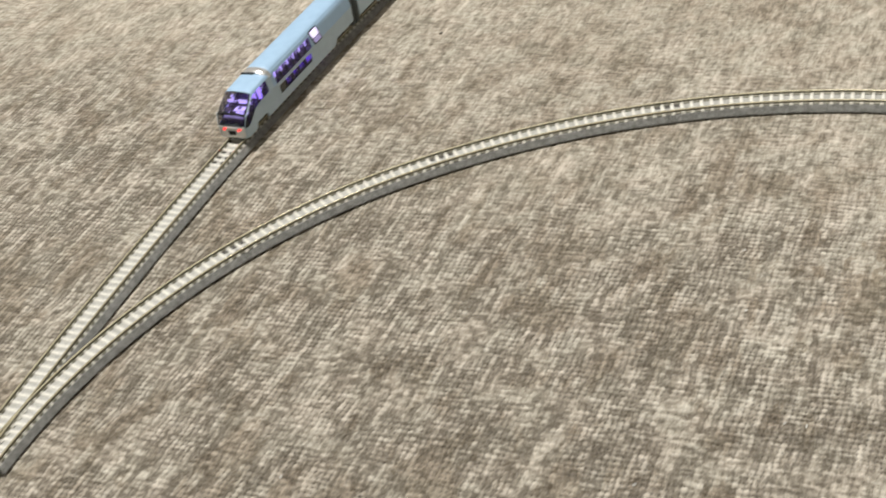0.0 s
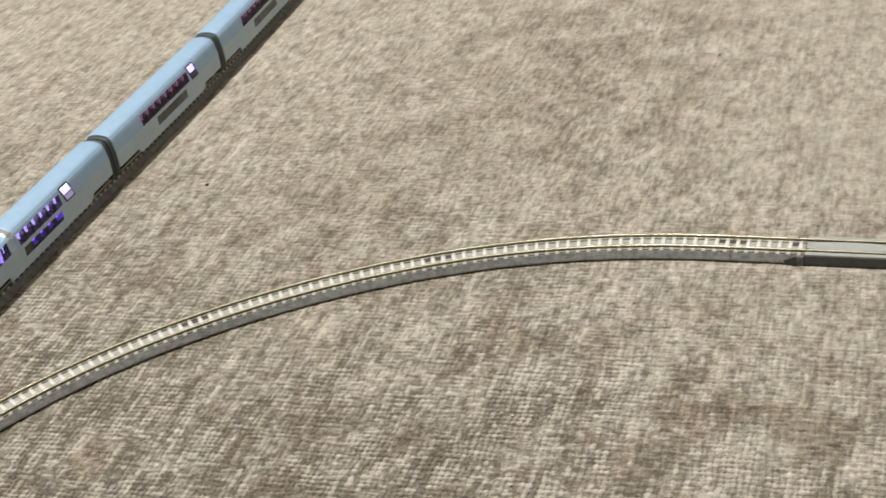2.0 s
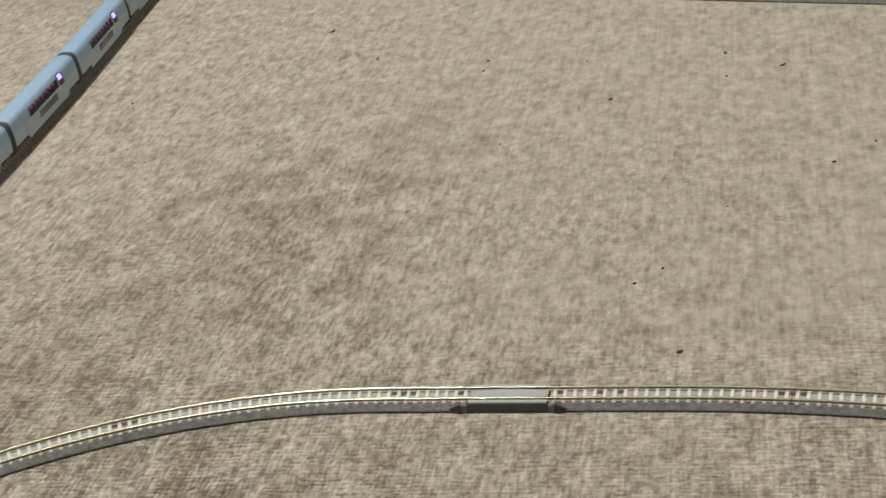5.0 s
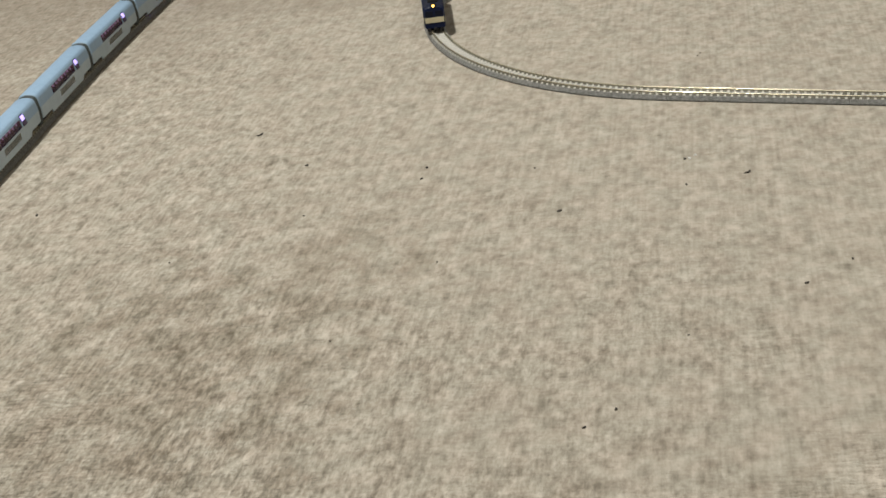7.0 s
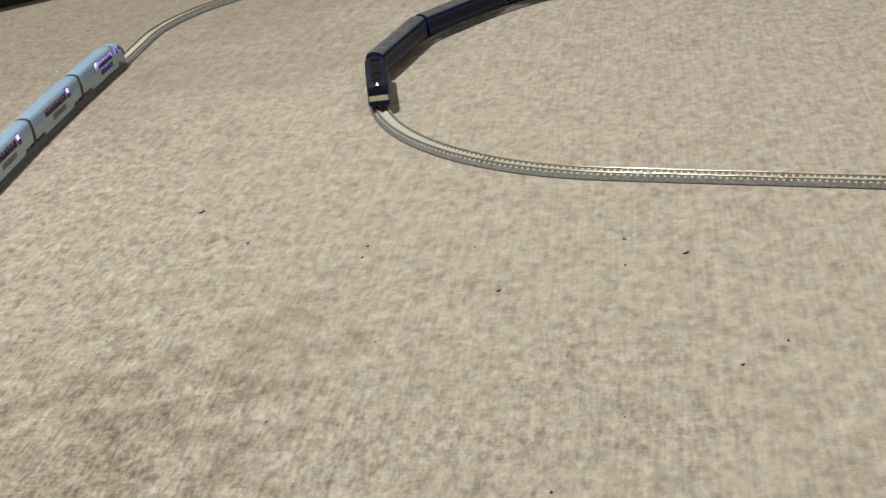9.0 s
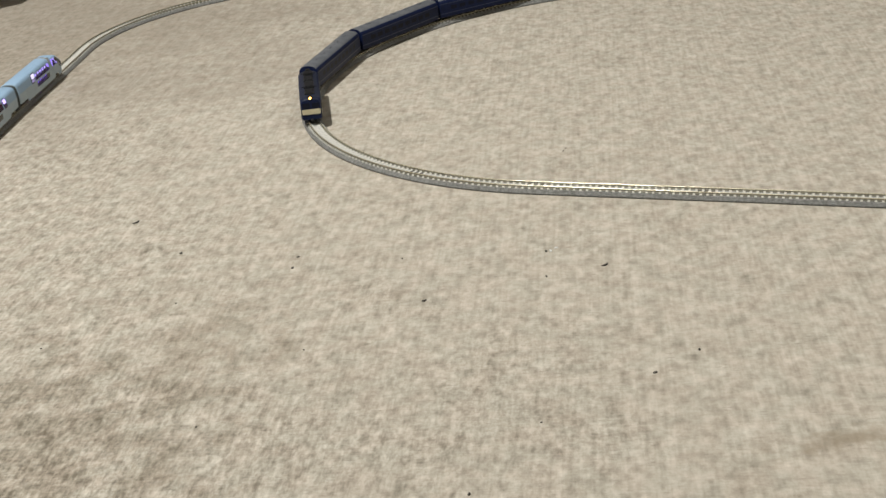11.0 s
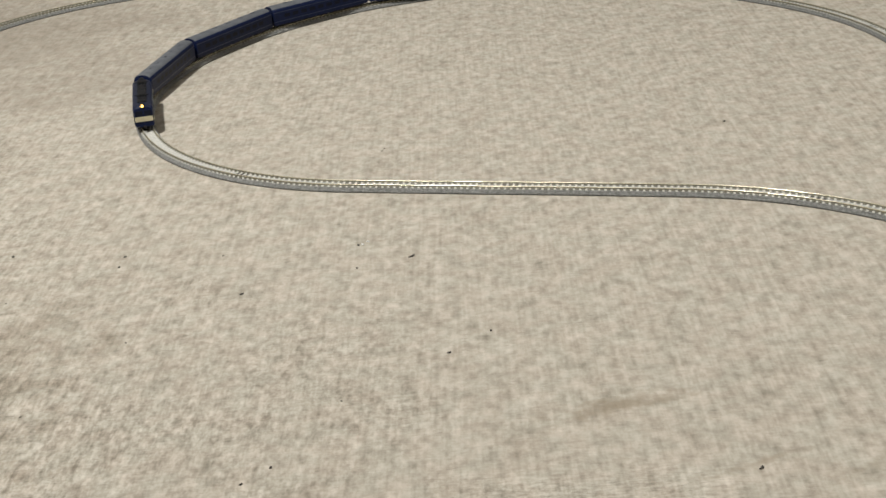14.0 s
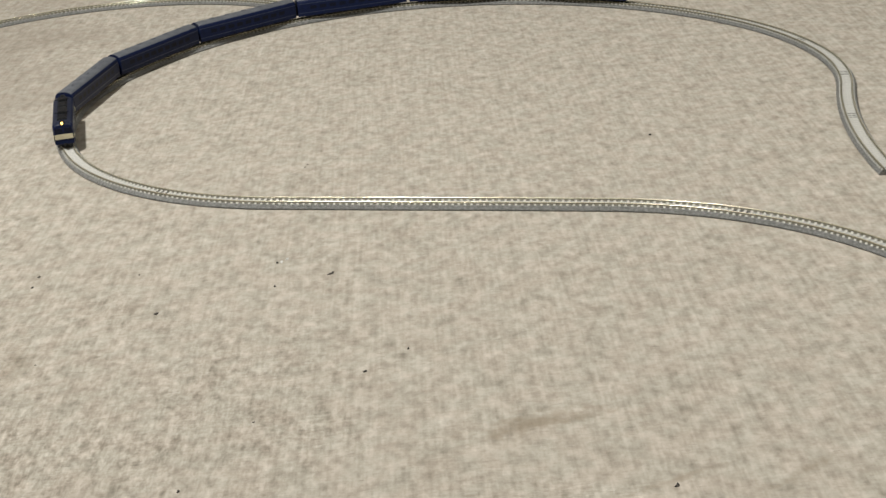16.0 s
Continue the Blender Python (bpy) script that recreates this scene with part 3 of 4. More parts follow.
# ---- trains ----
def loft(stations, section_at, holes, mat_at, mats, name):
    """A skin over cross sections. holes(i, j) leaves a quad out; mat_at(i, j) picks its material."""
    rings = [section_at(x) for x in stations]
    k = len(rings[0])
    verts = [(x, y, z) for x, ring in zip(stations, rings) for y, z in ring]
    faces, index, smooth = [], [], []
    for i in range(len(stations) - 1):
        for j in range(k - 1):
            if not holes(i, j):
                faces.append((i * k + j, (i + 1) * k + j, (i + 1) * k + j + 1, i * k + j + 1))
                index.append(mat_at(i, j))
                smooth.append(8 <= j <= k - 10)
    faces += [tuple(range(k)), tuple(range((len(stations) - 1) * k, len(stations) * k))[::-1]]
    index += [0, 0]
    me = mesh_of(name, verts, faces, mats)
    me.polygons.foreach_set("material_index", index)
    me.polygons.foreach_set("use_smooth", smooth + [False, False])
    me.update()
    return me


def mirrored(half):
    """A full section from its half, given from the sill to the roof's middle."""
    return [(-y, z) for y, z in half] + [(y, z) for y, z in reversed(half[:-1])]


WHEEL = lathe([(-0.0010, 0.0019), (-0.0006, 0.0028), (-0.0002, 0.0030), (0.0, 0.0024), (0.0010, 0.0023), (0.0012, 0.0014)], "wheel", "wheel")
BOGIE_FRAME = block(-0.0115, 0.0115, -0.0072, 0.0072, 0.0010, 0.0042, 0.0006, "black", "bogie_frame")


def bogie(parent, x):
    """A truck with four wheels; its wheels stand on the rails."""
    b = put("bogie", BOGIE_FRAME, parent, pose(x, 0, RAIL_TOP), "black plastic bogie")
    for dx in (-0.007, 0.007):
        for s in (-1, 1):
            put("wheel", WHEEL, b, pose(dx, s * 0.0045, 0.0023, 0, 0, 0 if s > 0 else 180))


def pane(parent, x0, x1, za, zb, ya, yb, side, mat, name="window", label=""):
    """A thin pane that leans with the car's side."""
    v = []
    for out in (0.0, 0.00025):
        for x, y, z in ((x0, ya, za), (x1, ya, za), (x1, yb, zb), (x0, yb, zb)):
            v.append((x, side * (y - 0.0003 + out), z))
    f = [(0, 1, 2, 3), (7, 6, 5, 4), (0, 4, 5, 1), (1, 5, 6, 2), (2, 6, 7, 3), (3, 7, 4, 0)]
    ob = put(name, mesh_of(name, v, f, mat), parent, None, label)
    return ob


Z0 = RAIL_TOP
# half section of the double-deck coach, from the sill to the middle of the roof
DECK = [(0.0088, 0.0010), (0.0096, 0.0016), (0.0098, 0.0046), (0.0099, 0.0071), (0.0099, 0.0125), (0.0099, 0.0148), (0.0087, 0.0214), (0.0082, 0.0230), (0.0072, 0.0245), (0.0054, 0.0254), (0.0028, 0.0260), (0.0, 0.0262)]
LOW, HIGH = 3, 5  # the strips of the section that hold the lower and the upper windows


def express_coach(m, label, lamps, seats, low_mat, nose=0):
    """A pale blue double-deck coach. nose: -1 or 1 gives that end the sloped glass front."""
    car = tagged(empty("express_coach", m), label, "model train car", "cars of the pale blue express")
    half = 0.0665
    low, high, cab = [], [], []
    if nose:
        high = [(-0.0285 + i * 0.0074, -0.0285 + i * 0.0074 + 0.0060) for i in range(6)] + [(0.0190, 0.0268)]
        low = [(-0.0265 + i * 0.0080, -0.0265 + i * 0.0080 + 0.0065) for i in range(5)]
        cab = [(-half + a, -half + b) for a, b in ((0.0030, 0.0056), (0.0070, 0.0102), (0.0117, 0.0162), (0.0178, 0.0226), (0.0242, 0.0290))]
    else:
        high = [(-0.034 + i * 0.0076, -0.034 + i * 0.0076 + 0.0068) for i in range(8)] + [(0.0300, 0.0370)]
        low = [(-0.018 + i * 0.0078, -0.018 + i * 0.0078 + 0.0070) for i in range(5)]
    marks = [-half, half] + [e for w in low + high + cab for e in w]
    if nose:
        marks += [-half + d for d in (0.0004, 0.0009, 0.0014, 0.0021, 0.0040, 0.0085, 0.0122, 0.0130)] + [-0.0322, -0.0318]
    else:
        marks += [-half + 0.0009]
    marks += [half - 0.0009, -0.044, -0.041, 0.041, 0.044, -0.0545]
    stations = sorted(set(round(v, 5) for v in marks))

    def section(x):
        pts = []
        d = x + half
        if nose and x < -0.032:
            # the cab: an upright lower screen, a raked upper one, then a low roof
            top = float(np.interp(d, [0, 0.0016, 0.0022, 0.0122, 0.0150, 0.0345], [0.0092, 0.0152, 0.0158, 0.0228, 0.0235, 0.0243]))
            wide = float(np.interp(d, [0, 0.0005, 0.0016, 0.0045], [0.87, 0.935, 0.975, 1.0]))
            zt = top - float(np.interp(d, [0, 0.0016, 0.006], [0.0004, 0.0012, 0.0019]))
            zb = max(min(0.0079, zt - 0.0002), zt - 0.0070)
            for y, z in DECK[:4] + [(0, zb), (0, zt), (-0.0004, top - 0.0008), (-0.0009, top - 0.0003), (-0.0016, top - 0.0001), (0.0050, top + 0.0002), (0.0028, top + 0.0003), (0.0, top + 0.0003)]:
                wall = float(np.interp(z, [0.0148, 0.0214, 0.0245], [0.0099, 0.0088, 0.0082]))
                if z > 0.0075 and (y < 0 or z in (zb, zt)):
                    y = wall + y
                pts.append((y * wide, min(z, top) + Z0 if z < 0.0075 else z + Z0))
        else:
            for y, z in DECK:
                if abs(x) > half - 0.0005:
                    y, z = y * 0.965, z - 0.0003 if z > 0.02 else z
                pts.append((y, z + Z0))
        # sills rise over the bogies
        if abs(x) > 0.0425 and not (nose and x < -0.056):
            pts[0] = (pts[0][0], Z0 + 0.0048)
            pts[1] = (pts[1][0] + 0.0002, Z0 + 0.0052)
            pts[2] = (pts[2][0], Z0 + 0.0064)
        return mirrored(pts)

    k = 2 * len(DECK) - 1
    wind = -half + 0.0122

    def strip(j):
        return j if j < len(DECK) - 1 else k - 2 - j

    def inside(i, spans):
        mid = (stations[i] + stations[i + 1]) / 2
        return any(a < mid < b for a, b in spans)

    def holes(i, j):
        s, mid = strip(j), (stations[i] + stations[i + 1]) / 2
        if nose and mid < wind and s >= 7:
            return True
        if s == 4 and inside(i, cab):
            return True
        return (s == LOW and inside(i, low)) or (s == HIGH and inside(i, high))

    def skin(i, j):
        mid = (stations[i] + stations[i + 1]) / 2
        if nose and mid < -0.032:
            if (strip(j) == 4 and mid < -half + 0.0312) or (mid < -half + 0.0130 and strip(j) >= 6):
                return 2
            return 1 if strip(j) >= 5 and mid > -half + 0.0122 else 0
        groups = [low] + ([high[:6], high[6:]] if nose else [high[:8], high[8:]])
        for n, spans in enumerate(groups):
            if strip(j) == (LOW if n == 0 else HIGH) and spans[0][0] - 1e-6 < mid < spans[-1][1] + 1e-6:
                return 2
        return 1 if strip(j) >= 5 else 0

    put("body", loft(stations, section, holes, skin, ["palegrey", "skyblue", "black"], "body"), car, None, "pale grey lower body with sky blue upper body and roof")
    # panes and frames
    for sgn in (-1, 1):
        for row, spans in ((LOW, low), (HIGH, high)):
            for a, b in spans:
                sa, sb = section(a + 1e-4)[row], section(a + 1e-4)[row + 1]
                blank = nose and row == LOW and a == spans[0][0]
                pane(car, a - 0.0003, b + 0.0003, sa[1], sb[1], -sa[0], -sb[0], sgn, "darkpane" if blank else low_mat if row == LOW else "glass", "window", "dark green blank window" if blank else "smoked glass window" if low_mat == "glass" or row == HIGH else "grey tinted window")
        for a, b in cab:
            corners = [(x, -section(x)[r][0] - 0.0003, section(x)[r][1]) for x, r in ((a - 0.0002, 4), (b + 0.0002, 4), (b + 0.0002, 5), (a - 0.0002, 5))]
            verts = [(x, sgn * y, z) for x, y, z in corners] + [(x, sgn * (y - 0.0003), z) for x, y, z in corners]
            put("window", mesh_of("window", verts, [(0, 1, 2, 3), (7, 6, 5, 4), (0, 4, 5, 1), (1, 5, 6, 2), (2, 6, 7, 3), (3, 7, 4, 0)], "glass"), car, None, "smoked glass cab window")
            # panel glows itself to make the cab window look lit
            put("lit_panel", block((a + b) / 2 + 0.0002, b - 0.0006, sgn * 0.0060 - 0.0002, sgn * 0.0060 + 0.0002, corners[0][2] + 0.0012, corners[3][2] - 0.0008, 0, "lilac_panel", "lit_panel"), car, None, "glowing panel in place of interior light")
    # decks, seats and the light strips inside
    put("lower_deck", block(-0.050, 0.050, -0.0086, 0.0086, Z0 + 0.0070, Z0 + 0.0078, 0, "inner", "lower_deck"), car)
    put("upper_deck", block(-0.056 if nose else -0.060, 0.060, -0.0087, 0.0087, Z0 + 0.0126, Z0 + 0.0136, 0, "inner", "upper_deck"), car)
    put("middle_wall", block(-0.055, 0.060, -0.0012, 0.0012, Z0 + 0.0078, Z0 + 0.0215, 0, "inner", "middle_wall"), car)
    put("light_strip", block(-0.029 if nose else -0.050, 0.040, -0.006, 0.006, Z0 + 0.0214, Z0 + 0.0219, 0, lamps[0], "light_strip"), car, None, "lit strip lamp")
    put("light_strip", block(-0.046, 0.046, -0.006, 0.006, Z0 + 0.0119, Z0 + 0.0124, 0, lamps[1], "light_strip"), car, None, "lit strip lamp")
    seat = block(-0.0016, 0.0016, 0.0016, 0.0080, 0, 0.0042, 0.0005, seats, "seat")
    for row, z, spans in ((0, 0.0078, low), (1, 0.0136, high)):
        for a, b in spans:
            # self-glowing panels added behind the panes for a lit look
            glowing = ("violet_panel" if row == 0 else "lilac_panel") if seats == "seat" else "rose_panel"
            w, h = (b - a) * (0.58 if row else 0.66), 0.0032 if row else 0.0030
            for sgn in (1, -1):
                put("lit_panel", block(b - w - 0.0006, b - 0.0006, sgn * 0.0062 - 0.0002, sgn * 0.0062 + 0.0002, Z0 + z + 0.0012 + 0.0012 * row, Z0 + z + 0.0012 + 0.0012 * row + h, 0, glowing, "lit_panel"), car, None, "glowing panel in place of interior light")
                put("seat", seat, car, pose(a + 0.0012, 0, Z0 + z, 0, 0, 0 if sgn > 0 else 180))
    # the tall end window that reaches into the roof; its bright panes glow themselves
    x0, x1 = high[-1][0] - 0.0006, high[-1][1] + 0.0008
    for sgn in (-1, 1):
        for name, a, b, za, zb, out, mat, text in (("window_frame", x0, x1, 0.0142, 0.0236, 0.0002, "black", "black frame of the tall end window"), ("upper_pane", x0 + 0.0009, x1 - 0.0009, 0.0186, 0.0229, 0.0004, "white_panel" if nose else "lilac_panel", "bright lilac lit upper pane"), ("lower_pane", x0 + 0.0009, x1 - 0.0009, 0.0150, 0.0180, 0.0004, "dash" if nose else "seat", "dim violet lower pane")):
            rows = [za] + [z for z in (0.0148, 0.0214, 0.0230) if za < z < zb] + [zb]
            lean = [(z, float(np.interp(z, [0.0125, 0.0148, 0.0214, 0.0230, 0.0245], [0.0099, 0.0099, 0.0087, 0.0082, 0.0072])), (z - 0.0142) * 0.28) for z in rows]
            verts = [(x - d, sgn * (y + o), Z0 + z + o * 0.3) for o in (-0.0004, out) for z, y, d in lean for x in (a, b)]
            k, faces = 2 * len(rows), []
            for q in range(len(rows) - 1):
                faces += [(2 * q + w, 2 * q + 1 + w, 2 * q + 3 + w, 2 * q + 2 + w) for w in (0, k)]
                faces += [(2 * q, 2 * q + 2, 2 * q + 2 + k, 2 * q + k), (2 * q + 1, 2 * q + 1 + k, 2 * q + 3 + k, 2 * q + 3)]
            faces += [(0, 1, 1 + k, k), (k - 2, 2 * k - 2, 2 * k - 1, k - 1)]
            put(name, mesh_of(name, verts, faces, mat), car, None, text)
    # under the floor
    put("underframe", block(-0.040, 0.040, -0.0078, 0.0078, Z0 + 0.0022, Z0 + 0.0050, 0.0006, "black", "underframe"), car)
    put("floor_pan", block(-0.062, 0.064, -0.0082, 0.0082, Z0 + 0.0050, Z0 + 0.0062, 0, "black", "floor_pan"), car)
    for x in (-0.0465, 0.0465):
        bogie(car, x)
    # gangway bellows
    for end in ((1,) if nose else (-1, 1)):
        ring = [(y * 0.93, Z0 + 0.004 + (z - 0.004) * 0.955) for y, z in DECK]
        st = [end * (half + 0.0001), end * (half + 0.0012), end * (half + 0.0013), end * (half + 0.0024), end * (half + 0.0025), end * (half + 0.0034)]
        sc = {0: 1.0, 1: 1.0, 2: 0.96, 3: 0.96, 4: 1.0, 5: 1.0}
        me = loft(sorted(st), lambda x: mirrored([(y * sc[min(range(6), key=lambda q: abs(st[q] - x))], z) for y, z in ring]), lambda i, j: False, lambda i, j: 0, ["gangway"], "gangway")
        put("gangway", me, car, None, "dark rubber gangway bellows")
    if nose:
        front_end(car, section, half, wind, stations)
    return car


def front_end(car, section, half, wind, stations):
    """The sloped glass front, its frame, lamps and coupler."""
    sts = [x for x in stations if x <= wind + 1e-6]
    k = 2 * len(DECK) - 1
    lo, hi = 7, k - 8

    def front_skin(a, b, j0, j1, lift, mat, name, label):
        xs = sts[a:b + 1]
        verts, faces = [], []
        for x in xs:
            ring = section(x)
            for y, z in ring[j0:j1 + 1]:
                verts.append((x - lift, y, z + lift))
        w = j1 - j0 + 1
        for i in range(len(xs) - 1):
            for j in range(w - 1):
                faces.append((i * w + j, (i + 1) * w + j, (i + 1) * w + j + 1, i * w + j + 1))
        ob = put(name, mesh_of(name, verts, faces, mat, True), car, None, label)
        mod = ob.modifiers.new("thick", "SOLIDIFY")
        mod.thickness = 0.0003
        return ob

    mid = min(range(len(sts)), key=lambda q: abs(sts[q] + half - 0.0021))
    front_skin(0, mid - 1, lo, hi, 0.0, "glass", "windscreen", "lower smoked windscreen")
    front_skin(mid, len(sts) - 1, lo, hi, 0.0, "glass", "windscreen", "upper smoked windscreen")
    front_skin(mid - 1, mid, lo - 1, hi + 1, 0.0001, "black", "crossbar", "black crossbar")
    centre = (k - 1) // 2
    # middle pillar
    verts, faces = [], []
    upper = sts[mid - 1:]
    for x in upper:
        z = section(x)[centre][1] + 0.0002
        verts += [(x - 0.0001, -0.0002, z), (x - 0.0001, 0.0002, z), (x, 0.0002, z - 0.0006), (x, -0.0002, z - 0.0006)]
    for i in range(len(upper) - 1):
        for j in range(4):
            q = (j + 1) % 4
            faces.append((i * 4 + j, (i + 1) * 4 + j, (i + 1) * 4 + q, i * 4 + q))
    put("pillar", mesh_of("pillar", verts, faces, "black"), car, None, "black windscreen pillar")
    # seats, with desk, wall and panels that glow in place of cabin light
    put("cab_floor", block(-half + 0.0022, wind + 0.004, -0.0072, 0.0072, Z0 + 0.0100, Z0 + 0.0112, 0.0003, "inner", "cab_floor"), car)
    put("dashboard", block(-half + 0.0032, -half + 0.0062, -0.0066, 0.0066, Z0 + 0.0112, Z0 + 0.0128, 0.0004, "dash", "dashboard"), car, None, "lilac cabin desk glowing in place of cabin light")
    for y in (-0.0038, 0.0038):
        put("cab_seat", block(-half + 0.0085, -half + 0.0105, y - 0.0022, y + 0.0022, Z0 + 0.0112, Z0 + 0.0165, 0.0006, "seat", "cab_seat"), car, None, "lilac cabin seat")
    put("cab_back_wall", block(wind + 0.0105, wind + 0.0115, -0.0080, 0.0080, Z0 + 0.0112, Z0 + 0.0210, 0, "cab_glow", "cab_back_wall"), car, None, "back wall glowing lilac in place of cabin light")
    for y0, y1, z0, z1, x in ((-0.0062, -0.0012, 0.0122, 0.0150, 0.0050), (0.0016, 0.0064, 0.0118, 0.0138, 0.0042), (-0.0064, -0.0008, 0.0172, 0.0196, 0.0105), (0.0010, 0.0062, 0.0176, 0.0192, 0.0105)):
        put("lit_panel", block(-half + x, -half + x + 0.0004, y0, y1, Z0 + z0, Z0 + z1, 0, "lilac_panel", "lit_panel"), car, None, "lilac panel glowing in place of cabin light")
    # fascia
    put("lit_panel", block(-half + 0.0046, -half + 0.0088, -0.0068, -0.0004, Z0 + 0.0158, Z0 + 0.0162, 0, "lilac_panel", "lit_panel"), car, None, "bright lilac panel glowing in place of cabin light")
    put("lit_panel", block(-half + 0.0050, -half + 0.0086, 0.0006, 0.0064, Z0 + 0.0150, Z0 + 0.0154, 0, "seat", "lit_panel"), car, None, "dim violet cabin panel")
    put("headrest", block(-half + 0.0058, -half + 0.0074, -0.0046, -0.0024, Z0 + 0.0163, Z0 + 0.0171, 0.0003, "inner", "headrest"), car, None, "dark headrest")
    put("front_band", block(-half - 0.0004, -half + 0.0010, -0.0078, 0.0078, Z0 + 0.0082, Z0 + 0.0097, 0.0005, "black", "front_band"), car, None, "black band under the windscreen")
    apron = lathe([(-0.0034, 0.0066), (-0.0030, 0.0078), (-0.0018, 0.0083), (0.0034, 0.0083)], "white", "bumper", "z", 28)
    for v in apron.vertices:
        v.co.x *= 0.16
        v.co.y = max(-0.0080, min(0.0080, v.co.y * 1.15))
    put("bumper", apron, car, pose(-half + 0.0004, 0, Z0 + 0.0048), "white rounded front apron")
    put("coupler_pocket", block(-half - 0.0014, -half + 0.0002, -0.0031, 0.0031, Z0 + 0.0028, Z0 + 0.0068, 0.0008, "black", "coupler_pocket"), car, None, "black coupler pocket")
    for sgn in (-1, 1):
        put("tail_lamp", block(-half - 0.0013, -half, sgn * 0.0048 - 0.0011, sgn * 0.0048 + 0.0011, Z0 + 0.0063, Z0 + 0.0072, 0.0004, "red_lamp", "tail_lamp"), car, None, "glowing red tail lamp")
    # the bright collar where the roof rises, and the slot before it
    arch = DECK[6:]

    def collar(x):
        f = float(np.interp(x, [-0.0356, -0.0344, -0.0312, -0.0308], [0.90, 1.0, 1.035, 1.0]))
        return mirrored([(y * (0.5 + 0.5 * f) * 1.01, Z0 + 0.0205 + (z - 0.0205) * f) for y, z in arch])

    put("roof_collar", loft([-0.0356, -0.0344, -0.0312, -0.0308], collar, lambda i, j: False, lambda i, j: 0, ["collar"], "roof_collar"), car, None, "bright silver white collar where the roof rises")
    put("roof_slot", block(-0.0366, -0.0353, -0.0010, 0.0076, Z0 + 0.0240, Z0 + 0.0249, 0.0002, "black", "roof_slot"), car, None, "black slot across the roof")


def on_line(line, s, back=0.0465):
    """The pose of a car whose two bogies stand on the line."""
    a, b = line.at(s - back), line.at(s + back)
    return pose((a[0] + b[0]) / 2, (a[1] + b[1]) / 2, 0, 0, 0, math.degrees(math.atan2(b[1] - a[1], b[0] - a[0])))


PITCH = 0.1405
TAIL = 0.42 + 0.0665
express_coach(on_line(LINE_B, TAIL), "pale blue double-deck tail car, violet lit windows, red tail lamps", ("white_led", "violet_led"), "seat", "glass", -1)
for i in range(1, 7):
    express_coach(on_line(LINE_B, TAIL + i * PITCH), "pale blue double-deck coach with dim windows and grey lower windows", ("dim_led", "dim_led"), "redseat", "greyglass")
express_coach(on_line(LINE_B, TAIL + 7 * PITCH) @ pose(0, 0, 0, 0, 0, 180), "pale blue double-deck end car with violet lit windows", ("white_led", "violet_led"), "seat", "glass", -1)

# half section of the blue sleeping coach
SLEEPER = [(0.0088, 0.0030), (0.0095, 0.0034), (0.0096, 0.0060), (0.0096, 0.0068), (0.0096, 0.0076), (0.0096, 0.0108), (0.0096, 0.0150), (0.0096, 0.0176), (0.0095, 0.0184), (0.0092, 0.0200), (0.0082, 0.0220), (0.0062, 0.0236), (0.0034, 0.0245), (0.0, 0.0248)]


def sleeping_coach(m, label):
    """A dark blue coach with a grey roof, two thin pale stripes and dark windows."""
    car = tagged(empty("sleeping_coach", m), label, "model train car", "cars of the dark blue night train")
    half = 0.0665
    spans = [(-0.052 + i * 0.0118, -0.052 + i * 0.0118 + 0.0078) for i in range(9)]
    stations = sorted([-half, -half + 0.0008, half - 0.0008, half] + [e for w in spans for e in w])
    k = 2 * len(SLEEPER) - 1

    def strip(j):
        return j if j < len(SLEEPER) - 1 else k - 2 - j

    def section(x):
        f = 0.975 if abs(x) > half - 0.0004 else 1.0
        return mirrored([(y * f, z + Z0 - (0.0003 if f < 1 and z > 0.02 else 0)) for y, z in SLEEPER])

    def hole(i, j):
        mid = (stations[i] + stations[i + 1]) / 2
        return strip(j) == 5 and any(a < mid < b for a, b in spans)

    put("body", loft(stations, section, hole, lambda i, j: {2: 0, 3: 2, 7: 2}.get(strip(j), 1 if strip(j) >= 10 else 0), ["navy", "roofgrey", "silver"], "body"), car, None, "dark blue body with thin silver stripes and grey roof")
    for sgn in (-1, 1):
        for a, b in spans:
            pane(car, a - 0.0002, b + 0.0002, Z0 + 0.0108, Z0 + 0.0150, 0.0096, 0.0096, sgn, "darkglass", "window", "dark window")
    put("core", block(-0.062, 0.062, -0.0086, 0.0086, Z0 + 0.0070, Z0 + 0.0190, 0, "black", "core"), car)
    put("floor_pan", block(-0.064, 0.064, -0.0082, 0.0082, Z0 + 0.0042, Z0 + 0.0052, 0, "black", "floor_pan"), car)
    for x, w in ((-0.020, 0.012), (0.002, 0.006), (0.021, 0.009)):
        put("equipment_box", block(x - w, x + w, -0.0080, 0.0080, Z0 + 0.0014, Z0 + 0.0046, 0.0005, "black", "equipment_box"), car)
    for i in range(5):
        x = -0.044 + i * 0.022
        put("roof_vent", block(x - 0.0035, x + 0.0035, -0.0024, 0.0024, Z0 + 0.0240, Z0 + 0.0254, 0.0005, "roofgrey", "roof_vent", 0.0006), car)
    for e in (-1, 1):
        put("gangway", block(e * (half + 0.0013) - 0.0014, e * (half + 0.0013) + 0.0014, -0.0048, 0.0048, Z0 + 0.0036, Z0 + 0.0196, 0.0008, "black", "gangway"), car)
        bogie(car, e * 0.0460)
    return car


